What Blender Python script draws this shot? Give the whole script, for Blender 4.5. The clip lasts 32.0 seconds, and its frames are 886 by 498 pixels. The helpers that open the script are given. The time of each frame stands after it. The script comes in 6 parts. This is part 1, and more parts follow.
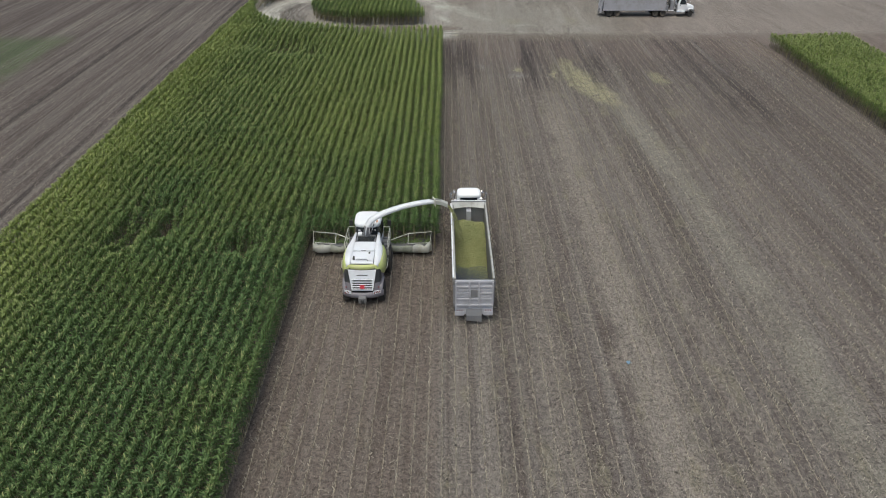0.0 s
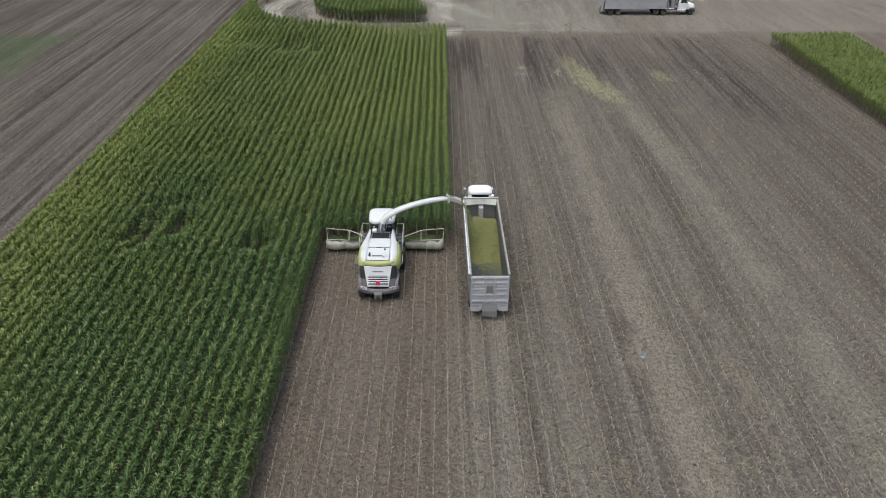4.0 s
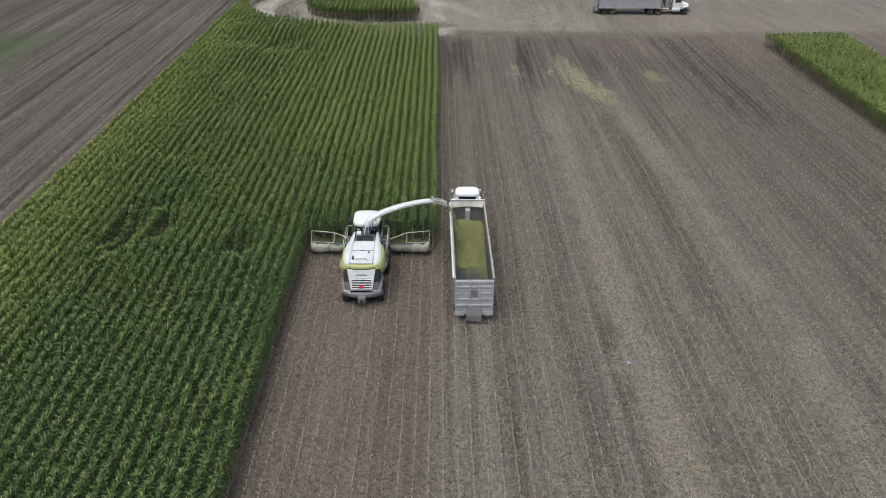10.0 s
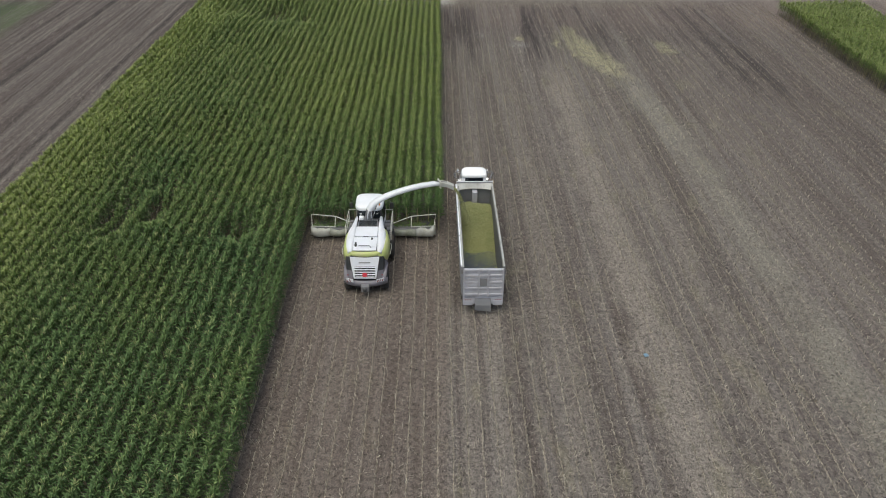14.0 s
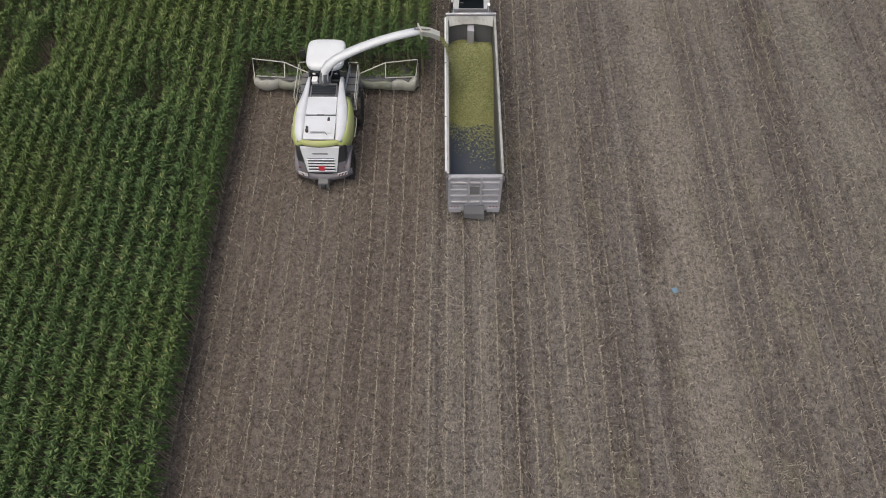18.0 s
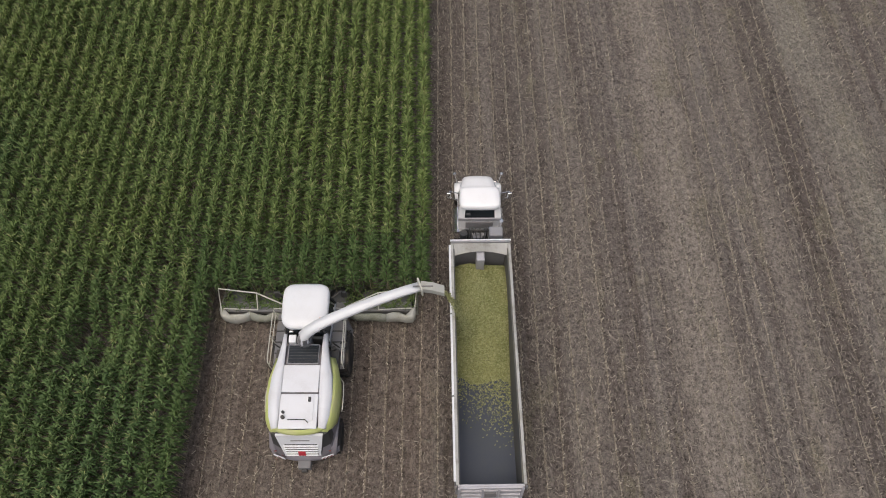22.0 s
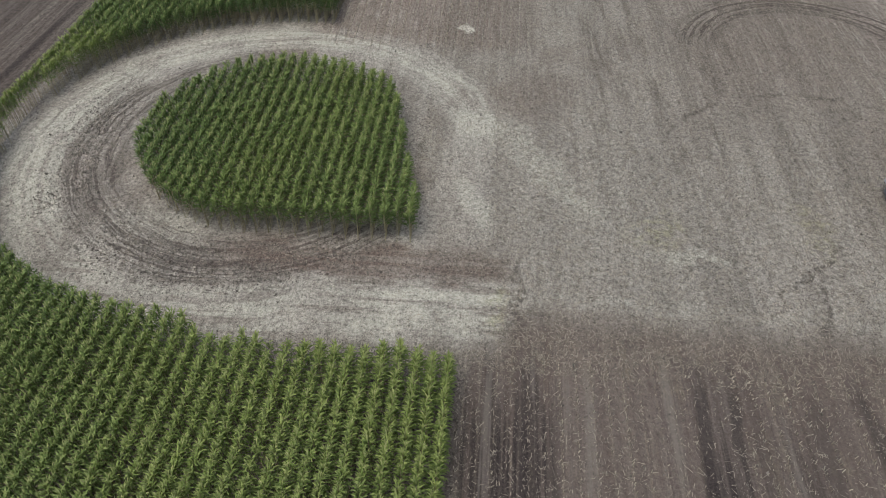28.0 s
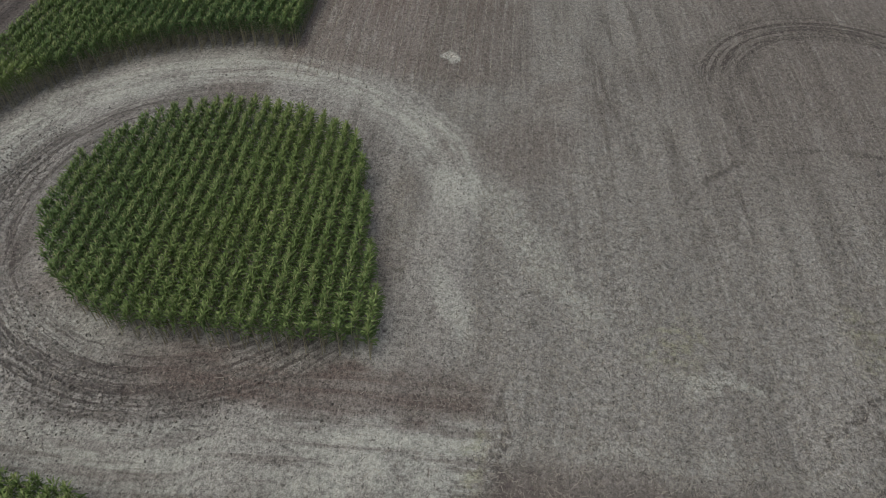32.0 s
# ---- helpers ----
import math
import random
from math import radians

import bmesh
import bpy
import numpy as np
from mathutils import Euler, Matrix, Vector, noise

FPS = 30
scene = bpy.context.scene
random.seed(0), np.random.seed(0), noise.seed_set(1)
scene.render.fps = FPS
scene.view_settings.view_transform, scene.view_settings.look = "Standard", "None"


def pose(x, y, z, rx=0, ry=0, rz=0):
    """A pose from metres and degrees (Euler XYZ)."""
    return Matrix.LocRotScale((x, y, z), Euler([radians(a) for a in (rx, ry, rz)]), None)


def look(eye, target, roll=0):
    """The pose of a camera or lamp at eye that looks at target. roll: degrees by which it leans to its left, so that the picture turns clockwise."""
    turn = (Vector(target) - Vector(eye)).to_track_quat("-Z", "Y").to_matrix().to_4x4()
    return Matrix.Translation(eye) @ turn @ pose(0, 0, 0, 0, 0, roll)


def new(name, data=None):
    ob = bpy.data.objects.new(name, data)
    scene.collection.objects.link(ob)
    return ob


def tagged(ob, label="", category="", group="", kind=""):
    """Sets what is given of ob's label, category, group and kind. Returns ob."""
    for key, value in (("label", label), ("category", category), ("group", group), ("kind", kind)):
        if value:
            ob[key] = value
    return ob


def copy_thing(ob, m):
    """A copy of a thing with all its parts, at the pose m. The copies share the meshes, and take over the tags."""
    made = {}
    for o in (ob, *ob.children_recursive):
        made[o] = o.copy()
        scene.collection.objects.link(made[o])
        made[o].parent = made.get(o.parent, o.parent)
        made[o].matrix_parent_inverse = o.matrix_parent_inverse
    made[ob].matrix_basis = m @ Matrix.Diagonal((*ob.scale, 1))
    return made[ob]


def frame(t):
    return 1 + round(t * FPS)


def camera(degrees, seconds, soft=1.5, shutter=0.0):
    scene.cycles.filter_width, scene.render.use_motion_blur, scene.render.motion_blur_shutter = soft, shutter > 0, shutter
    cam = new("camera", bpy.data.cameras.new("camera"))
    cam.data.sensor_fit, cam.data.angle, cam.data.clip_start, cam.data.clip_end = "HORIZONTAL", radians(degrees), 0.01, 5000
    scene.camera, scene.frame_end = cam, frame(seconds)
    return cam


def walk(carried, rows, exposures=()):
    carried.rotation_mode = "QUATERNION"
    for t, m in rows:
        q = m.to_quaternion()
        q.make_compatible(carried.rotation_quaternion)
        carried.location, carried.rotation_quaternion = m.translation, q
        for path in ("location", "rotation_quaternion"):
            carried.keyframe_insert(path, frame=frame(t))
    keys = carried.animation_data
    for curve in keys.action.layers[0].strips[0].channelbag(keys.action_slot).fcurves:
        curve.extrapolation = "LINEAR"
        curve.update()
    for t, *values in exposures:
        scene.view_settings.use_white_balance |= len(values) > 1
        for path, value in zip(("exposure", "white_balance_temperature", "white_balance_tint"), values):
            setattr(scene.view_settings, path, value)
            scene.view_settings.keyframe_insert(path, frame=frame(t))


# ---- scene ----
cam = camera(65.2, 32.0, soft=1.0)


def stand(x, y, z, tilt, turn, lean):
    """The camera's pose from its place, how far it looks down, how far it turns to the right, and its lean."""
    a, b = radians(tilt), radians(turn)
    return look((x, y, z), (x + 10 * math.sin(b) * math.cos(a), y + 10 * math.cos(b) * math.cos(a), z - 10 * math.sin(a)), lean)


PATH = [  # seconds, x, y, z, tilt down, turn to the right, lean
    (0, 0.74, -42.64, 28.54, 32.14, -0.51, -0.23),
    (0.5, 0.66, -43.27, 28.40, 32.13, -0.63, -0.24),
    (1, 0.44, -43.81, 28.35, 32.14, -0.59, -0.23),
    (1.5, 0.18, -44.24, 28.43, 32.17, -0.53, -0.23),
    (2, -0.22, -44.37, 28.57, 32.26, -0.30, -0.15),
    (2.5, -0.58, -44.17, 28.67, 32.36, -0.02, 0.10),
    (3, -0.74, -43.84, 28.68, 32.33, 0.12, 0.21),
    (3.5, -0.75, -43.50, 28.70, 32.33, 0.12, 0.08),
    (5.5, -0.54, -41.56, 28.76, 32.41, 0.26, 0.21),
    (6, -0.49, -41.21, 28.82, 32.42, 0.27, 0.23),
    (6.5, -0.49, -40.93, 28.84, 32.43, 0.36, 0.21),
    (7, -0.45, -40.76, 28.82, 32.43, 0.41, 0.22),
    (7.5, -0.42, -40.69, 28.77, 32.43, 0.48, 0.28),
    (8, -0.28, -40.88, 28.76, 32.44, 0.47, 0.25),
    (8.5, -0.12, -41.10, 28.76, 32.46, 0.40, 0.23),
    (9, -0.01, -41.43, 28.78, 32.50, 0.38, 0.28),
    (9.5, 0.09, -41.91, 28.70, 32.43, 0.37, 0.23),
    (10, 0.20, -42.38, 28.66, 32.46, 0.31, 0.29),
    (10.5, 0.19, -42.80, 28.55, 32.43, 0.38, 0.23),
    (11, 0.19, -43.17, 28.38, 32.97, 0.37, 0.29),
    (11.5, 0.16, -43.44, 28.34, 34.35, 0.34, 0.26),
    (12, 0.07, -43.44, 28.31, 34.54, 0.31, 0.22),
    (12.5, -0.11, -43.15, 28.26, 34.59, 0.36, 0.22),
    (13, -0.31, -42.35, 28.24, 34.63, 0.41, 0.23),
    (13.5, -0.49, -41.15, 28.25, 34.69, 0.47, 0.27),
    (15.5, 0.49, -35.71, 29.01, 48.57, 0.08, -0.19),
    (16, 0.51, -33.82, 29.22, 59.89, -0.52, -0.39),
    (16.5, 0.59, -32.01, 29.22, 60.04, -0.33, -0.23),
    (17, 0.75, -29.57, 29.19, 60.15, -0.25, -0.11),
    (17.5, 0.97, -27.02, 29.17, 60.24, -0.39, -0.17),
    (18, 1.22, -24.77, 29.18, 60.35, -0.97, -0.43),
    (18.5, 1.29, -22.79, 29.38, 60.43, -1.43, -0.56),
    (19, 1.21, -20.70, 29.40, 60.57, -0.93, -0.08),
    (19.5, 0.93, -18.83, 29.65, 60.75, -0.21, 0.17),
    (20, 0.61, -17.06, 29.90, 60.87, 0.54, 0.59),
    (20.5, 0.53, -15.26, 29.92, 61.03, 0.80, 0.62),
    (21, 0.53, -13.58, 29.89, 61.18, 0.80, 0.43),
    (21.5, 0.67, -12.04, 29.84, 61.36, 0.49, 0.40),
    (22, 0.62, -10.62, 30.04, 61.55, 0.11, -0.06),
    (22.5, 0.56, -9.43, 30.10, 61.71, 0.07, -0.24),
    (23, 0.50, -8.45, 30.01, 61.85, 0.23, -0.18),
    (23.5, 0.48, -7.76, 29.88, 61.95, -0.27, -0.26),
    (24, 0.58, -7.37, 29.79, 61.95, -1.82, -1.49),
    (24.5, 0.76, -7.07, 29.84, 61.89, -3.54, -2.41),
    (26.5, 1.44, 31.30, 28.37, 56.85, -5.52, -0.07),
    (27, 1.39, 34.20, 28.32, 56.83, -5.68, -0.08),
    (27.5, 1.03, 37.57, 28.40, 55.02, -5.24, 0.33),
    (28, 0.91, 40.75, 28.02, 44.36, -4.74, 0.42),
    (28.5, 1.00, 43.89, 27.90, 45.53, -5.14, 0.04),
    (29, 1.04, 46.95, 28.06, 47.07, -5.25, -0.02),
    (29.5, 1.15, 48.89, 28.18, 47.11, -5.12, 0.04),
    (30, 1.45, 50.03, 28.23, 47.10, -5.09, 0.11),
    (30.5, 1.81, 50.72, 28.23, 47.09, -5.14, 0.10),
    (31, 2.05, 51.17, 28.15, 47.07, -5.20, 0.05),
    (31.5, 2.01, 51.37, 27.85, 47.08, -5.07, 0.33),
    (32, 1.28, 51.50, 27.64, 47.05, -4.28, 1.29),
]

EXPOSURES = [(0.0, 0.18, 6250, 1), (13.5, 0.18, 6250, 1), (16.0, -0.02, 6500, 4), (21.0, -0.05, 6560, 8), (24.5, -0.12, 6700, 9), (26.5, -0.12, 6600, 6), (27.0, -0.06, 6500, 5), (28.0, 0.06, 6300, 3), (30.0, -0.38, 6250, 3), (32.0, -0.5, 6100, 2)]
walk(cam, [(row[0], stand(*row[1:])) for row in PATH], EXPOSURES)

# world and light: a bright overcast sky
world = bpy.data.worlds.new("overcast_sky")
scene.world = world
world.use_nodes = True
sky = world.node_tree.nodes.new("ShaderNodeTexSky")
sky.sky_type, sky.sun_disc = "NISHITA", False
sky.sun_elevation, sky.sun_rotation = radians(72), radians(215)
sky.dust_density, sky.air_density, sky.ozone_density = 6.0, 1.0, 0.6
world.node_tree.nodes["Background"].inputs["Strength"].default_value = 0.12
world.node_tree.links.new(sky.outputs[0], world.node_tree.nodes["Background"].inputs["Color"])
sun = new("sun", bpy.data.lights.new("sun", "SUN"))
sun.data.energy, sun.data.angle, sun.data.color = 1.2, radians(60), (1.0, 0.95, 0.87)
az, el = radians(215), radians(72)
sun.matrix_world = look((0, 0, 0), (-math.sin(az) * math.cos(el), -math.cos(az) * math.cos(el), -math.sin(el)))

# ---- materials ----
class Nodes:
    """A short way to write a material's nodes."""

    def __init__(self, name):
        self.mat = bpy.data.materials.new(name)
        self.mat.use_nodes = True
        self.tree = self.mat.node_tree
        self.bsdf = self.tree.nodes["Principled BSDF"]
        self.out = self.tree.nodes["Material Output"]
        self.coord = self.node("ShaderNodeTexCoord").outputs["Object"]

    def node(self, kind):
        return self.tree.nodes.new(kind)

    def put(self, socket, value):
        if isinstance(value, bpy.types.NodeSocket):
            self.tree.links.new(value, socket)
        else:
            socket.default_value = value

    def math(self, op, a, b=0.0, clamp=False):
        n = self.node("ShaderNodeMath")
        n.operation, n.use_clamp = op, clamp
        self.put(n.inputs[0], a), self.put(n.inputs[1], b)
        return n.outputs[0]

    def xyz(self, vector=None):
        n = self.node("ShaderNodeSeparateXYZ")
        self.put(n.inputs[0], vector or self.coord)
        return n.outputs

    def vec(self, x, y, z=0.0):
        n = self.node("ShaderNodeCombineXYZ")
        self.put(n.inputs[0], x), self.put(n.inputs[1], y), self.put(n.inputs[2], z)
        return n.outputs[0]

    def stretch(self, sx, sy, sz=1.0):
        n = self.node("ShaderNodeMapping")
        self.put(n.inputs["Vector"], self.coord)
        n.inputs["Scale"].default_value = (sx, sy, sz)
        return n.outputs[0]

    def noise(self, scale, detail=3.0, rough=0.55, vector=None, warp=0.0):
        n = self.node("ShaderNodeTexNoise")
        self.put(n.inputs["Vector"], vector or self.coord)
        n.inputs["Scale"].default_value, n.inputs["Detail"].default_value = scale, detail
        n.inputs["Roughness"].default_value, n.inputs["Distortion"].default_value = rough, warp
        return n.outputs["Fac"]

    def ramp(self, value, lo, hi, a=0.0, b=1.0):
        n = self.node("ShaderNodeMapRange")
        n.interpolation_type = "SMOOTHSTEP"
        self.put(n.inputs[0], value)
        for i, v in ((1, lo), (2, hi), (3, a), (4, b)):
            n.inputs[i].default_value = v
        return n.outputs[0]

    def mix(self, fac, a, b, blend="MIX"):
        n = self.node("ShaderNodeMix")
        n.data_type, n.blend_type = "RGBA", blend
        self.put(n.inputs[0], fac)
        self.put(n.inputs[6], a if isinstance(a, bpy.types.NodeSocket) else (*a, 1))
        self.put(n.inputs[7], b if isinstance(b, bpy.types.NodeSocket) else (*b, 1))
        return n.outputs[2]

    def bump(self, height, strength, distance):
        n = self.node("ShaderNodeBump")
        self.put(n.inputs["Height"], height)
        n.inputs["Strength"].default_value, n.inputs["Distance"].default_value = strength, distance
        self.tree.links.new(n.outputs[0], self.bsdf.inputs["Normal"])

    def finish(self, color, rough=0.6, metal=0.0, spec=0.5):
        self.put(self.bsdf.inputs["Base Color"], color if isinstance(color, bpy.types.NodeSocket) else (*color, 1))
        self.put(self.bsdf.inputs["Roughness"], rough)
        self.put(self.bsdf.inputs["Metallic"], metal)
        self.put(self.bsdf.inputs["Specular IOR Level"], spec)
        return self.mat


def painted(name, color, dirt=(0.22, 0.18, 0.14), amount=0.35, rough=0.4, metal=0.0, grain=3.0):
    """Paint or bare metal with field dust and stains on it."""
    n = Nodes(name)
    big, fine = n.noise(grain * 0.4, 4, 0.6), n.noise(grain * 9, 3, 0.7)
    stain = n.math("MULTIPLY", n.ramp(n.math("ADD", n.math("MULTIPLY", big, 0.75), n.math("MULTIPLY", fine, 0.35)), 0.48, 0.72), amount)
    tone = n.mix(stain, color, dirt)
    n.bump(fine, 0.08, 0.01)
    return n.finish(tone, n.math("ADD", rough, n.math("MULTIPLY", stain, 0.5), True), metal)


WHITE = painted("white_paint", (0.7, 0.71, 0.75), (0.46, 0.44, 0.43), 0.25, 0.35)
ROOF_WHITE = painted("roof_white_paint", (0.78, 0.79, 0.82), (0.6, 0.59, 0.58), 0.22, 0.4)
TRUCK_WHITE = painted("truck_white_paint", (0.87, 0.87, 0.89), (0.68, 0.66, 0.64), 0.15, 0.3)
CREAM = painted("dusty_white_plastic", (0.44, 0.44, 0.41), (0.26, 0.24, 0.16), 0.7, 0.6, grain=2.2)
DUSTY = painted("dust_caked_guard", (0.3, 0.305, 0.26), (0.13, 0.14, 0.085), 0.75, 0.8, grain=2.5)
LIME = painted("lime_green_paint", (0.47, 0.52, 0.18), (0.52, 0.5, 0.28), 0.6, 0.4)
DARK = painted("dark_grey_paint", (0.035, 0.037, 0.04), (0.16, 0.14, 0.11), 0.45, 0.55)
MID = painted("grey_paint", (0.17, 0.17, 0.18), (0.24, 0.21, 0.17), 0.5, 0.55)
PLUM = painted("dusty_grey_panel", (0.19, 0.178, 0.2), (0.28, 0.245, 0.225), 0.55, 0.55)
RED = painted("red_paint", (0.5, 0.03, 0.05), (0.3, 0.12, 0.1), 0.25, 0.4)
SILVER = painted("dull_aluminium", (0.3, 0.3, 0.32), (0.26, 0.24, 0.22), 0.5, 0.5, 0.2)
RAIL = painted("pale_top_rail", (0.56, 0.55, 0.5), (0.4, 0.37, 0.3), 0.45, 0.5)
GREY_RAIL = painted("scuffed_grey_rail", (0.42, 0.415, 0.4), (0.24, 0.225, 0.19), 0.75, 0.55, 0.0, 4.0)
GATE = painted("pale_lilac_aluminium", (0.44, 0.435, 0.475), (0.3, 0.28, 0.27), 0.5, 0.45, 0.1)
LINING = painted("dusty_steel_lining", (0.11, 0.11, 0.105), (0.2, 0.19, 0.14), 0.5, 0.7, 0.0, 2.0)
FLOOR = painted("worn_steel_floor", (0.05, 0.06, 0.088), (0.1, 0.112, 0.115), 0.35, 0.5, 0.2, 1.6)
LAMP = painted("dusty_red_lens", (0.22, 0.06, 0.06), (0.26, 0.22, 0.2), 0.6, 0.5)
CHROME = painted("chrome", (0.75, 0.75, 0.76), (0.4, 0.38, 0.35), 0.25, 0.18, 0.9)
RUBBER = painted("tyre_rubber", (0.025, 0.025, 0.025), (0.17, 0.14, 0.11), 0.75, 0.85)
RIM = painted("pale_wheel_rim", (0.55, 0.55, 0.53), (0.25, 0.21, 0.17), 0.5, 0.45)
FLAP = painted("grey_rubber_flap", (0.17, 0.17, 0.18), (0.24, 0.22, 0.2), 0.5, 0.75)
BLUE = painted("blue_plastic", (0.36, 0.54, 0.68), (0.3, 0.35, 0.4), 0.3, 0.4)


def glass():
    n = Nodes("tinted_glass")
    return n.finish((0.02, 0.025, 0.03), 0.08, 0.0, 0.6)


GLASS = glass()


def leaf_material(name, gain):
    """Maize leaf: deep green, yellower in the riper patches; the young top leaves are paler, and gain paints in row
    shade.
    """
    n = Nodes(name)
    x, y, z = n.xyz()
    rnd = n.node("ShaderNodeNewGeometry").outputs["Random Per Island"]
    patch = n.noise(0.11, 3, 0.6)
    edge = n.ramp(n.math("ADD", x, n.math("MULTIPLY", patch, 8.0)), -17.0, -28.0)
    ripe = n.ramp(n.math("ADD", y, n.math("MULTIPLY", patch, 16.0)), 2.0, 38.0)
    dry = n.math("MULTIPLY", n.math("MAXIMUM", edge, n.math("MULTIPLY", ripe, n.ramp(x, -22.0, -10.0, 0.45, 1.0))), n.math("MULTIPLY", n.ramp(y, 60.0, 66.0, 1.0, 0.7), n.ramp(y, 88.0, 91.0, 1.0, 0.4)))
    dry = n.math("MAXIMUM", dry, n.ramp(x, 44.0, 46.0))
    tone = n.mix(rnd, (0.053, 0.098, 0.035), (0.13, 0.198, 0.08))
    tone = n.mix(n.ramp(patch, 0.35, 0.7), tone, n.mix(rnd, (0.07, 0.111, 0.036), (0.144, 0.2, 0.069)))
    tone = n.mix(n.math("MULTIPLY", dry, n.ramp(edge, 0.2, 0.9, 0.58, 0.85)), tone, n.mix(rnd, (0.165, 0.222, 0.055), (0.3, 0.352, 0.118)))
    low = n.math("MULTIPLY", n.ramp(z, 0.95, 0.3), n.ramp(rnd, 0.2, 0.5))
    tone = n.mix(low, tone, (0.13, 0.105, 0.055))
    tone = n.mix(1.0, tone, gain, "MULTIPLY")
    n.finish(tone, 0.6, 0.0, 0.22)
    trans = n.node("ShaderNodeBsdfTranslucent")
    n.put(trans.inputs["Color"], n.mix(0.5, tone, (0.14, 0.22, 0.03)))
    both = n.node("ShaderNodeMixShader")
    both.inputs[0].default_value = 0.16
    n.put(both.inputs[1], n.bsdf.outputs[0]), n.put(both.inputs[2], trans.outputs[0])
    n.put(n.out.inputs["Surface"], both.outputs[0])
    return n.mat


def straw_material(name, dark, pale):
    n = Nodes(name)
    rnd = n.node("ShaderNodeNewGeometry").outputs["Random Per Island"]
    return n.finish(n.mix(rnd, dark, pale), 0.75, 0.0, 0.2)


# Shade between the rows is put into the colour: lower leaves dimmed, crown brightened.
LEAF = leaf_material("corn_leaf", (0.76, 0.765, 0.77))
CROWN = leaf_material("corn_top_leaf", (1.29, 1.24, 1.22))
STALK = straw_material("corn_stalk", (0.19, 0.17, 0.1), (0.36, 0.31, 0.2))
TASSEL = straw_material("corn_tassel", (0.19, 0.225, 0.085), (0.35, 0.37, 0.165))
STUB = straw_material("cut_stalk", (0.22, 0.185, 0.145), (0.56, 0.5, 0.41))
TRASH = straw_material("crop_residue", (0.085, 0.074, 0.066), (0.4, 0.358, 0.298))
CLOD = straw_material("soil_clod", (0.08, 0.07, 0.063), (0.25, 0.228, 0.205))
CHOP = straw_material("chopped_maize", (0.15, 0.165, 0.06), (0.4, 0.4, 0.21))


def ground_material():
    """Bare soil, stubble streaks along the rows, the sandy turning loop and spilled forage."""
    n = Nodes("field_soil")
    x0, y0, _ = n.xyz()
    wob = n.math("SUBTRACT", n.noise(0.35, 4, 0.6), 0.5)
    wob2 = n.math("SUBTRACT", n.noise(0.22, 4, 0.6, n.vec(y0, x0, 3.0)), 0.5)
    x, y = n.math("ADD", x0, n.math("MULTIPLY", wob, 3.0)), n.math("ADD", y0, n.math("MULTIPLY", wob2, 5.0))
    fine, grain, clod = n.noise(7.0, 4, 0.7), n.noise(28.0, 3, 0.7), n.noise(2.2, 4, 0.65)
    fibre = n.noise(3.0, 5, 0.75, n.stretch(5.0, 0.9), 0.6)

    def spot(cx, cy, rx, ry, lean=0.0, soft=0.5, warped=True):
        px, py = (x, y) if warped else (x0, y0)
        dx, dy = n.math("SUBTRACT", px, cx), n.math("SUBTRACT", py, cy)
        if lean:
            dx = n.math("SUBTRACT", dx, n.math("MULTIPLY", dy, lean))
        d = n.math("ADD", n.math("POWER", n.math("ABSOLUTE", n.math("DIVIDE", dx, rx)), 2.0), n.math("POWER", n.math("ABSOLUTE", n.math("DIVIDE", dy, ry)), 2.0))
        return n.ramp(d, 1.0 + soft, 1.0 - soft)

    def band(v, lo, hi, soft):
        return n.math("MULTIPLY", n.ramp(v, lo - soft, lo + soft), n.ramp(v, hi + soft, hi - soft))

    def most(*masks):
        m = masks[0]
        for other in masks[1:]:
            m = n.math("MAXIMUM", m, other)
        return m

    def times(a, b):
        return n.math("MULTIPLY", a, b)

    # stubble field: brown, with streaks along the rows
    streak = n.noise(1.0, 4, 0.6, n.stretch(0.55, 0.012))
    streak2 = n.noise(1.0, 4, 0.65, n.stretch(1.9, 0.05))
    tone = n.mix(n.ramp(streak, 0.35, 0.68), (0.106, 0.089, 0.08), (0.18, 0.159, 0.144))
    tone = n.mix(times(n.ramp(streak2, 0.52, 0.7), 0.6), tone, (0.095, 0.076, 0.064))
    tone = n.mix(times(n.ramp(clod, 0.5, 0.75), 0.35), tone, (0.19, 0.16, 0.13))
    # each row: a pale line of cut stalks and husks between darker bare lanes
    phase = n.math("FRACT", n.math("DIVIDE", n.math("ADD", n.math("ADD", x0, 0.37 + 0.381), n.math("MULTIPLY", wob, 0.12)), 0.762))
    onrow = n.ramp(n.math("ABSOLUTE", n.math("SUBTRACT", phase, 0.5)), 0.12, 0.01)
    gate = times(n.ramp(n.noise(1.0, 4, 0.7, n.stretch(1.312, 1.4)), 0.45, 0.6), n.ramp(n.noise(0.12, 3, 0.6), 0.35, 0.6, 0.35, 1.0))
    cropped = times(n.ramp(y, 64.5, 61.5), n.ramp(x0, -11.0, -10.0))
    tone = n.mix(times(times(onrow, gate), times(cropped, 0.35)), tone, (0.31, 0.265, 0.2))
    row = n.math("FLOOR", n.math("DIVIDE", n.math("ADD", x0, 0.37 + 0.381), 0.762))
    thread = n.math("ADD", phase, n.math("MULTIPLY", n.math("SUBTRACT", n.noise(1.0, 3, 0.6, n.vec(times(row, 7.3), times(y0, 0.9), 5.0)), 0.5), 0.22))
    thread = n.ramp(n.math("ABSOLUTE", n.math("SUBTRACT", thread, 0.5)), 0.045, 0.012)
    kept = n.ramp(n.noise(1.0, 3, 0.6, n.vec(times(row, 3.7), times(y0, 0.12), 9.0)), 0.32, 0.5)
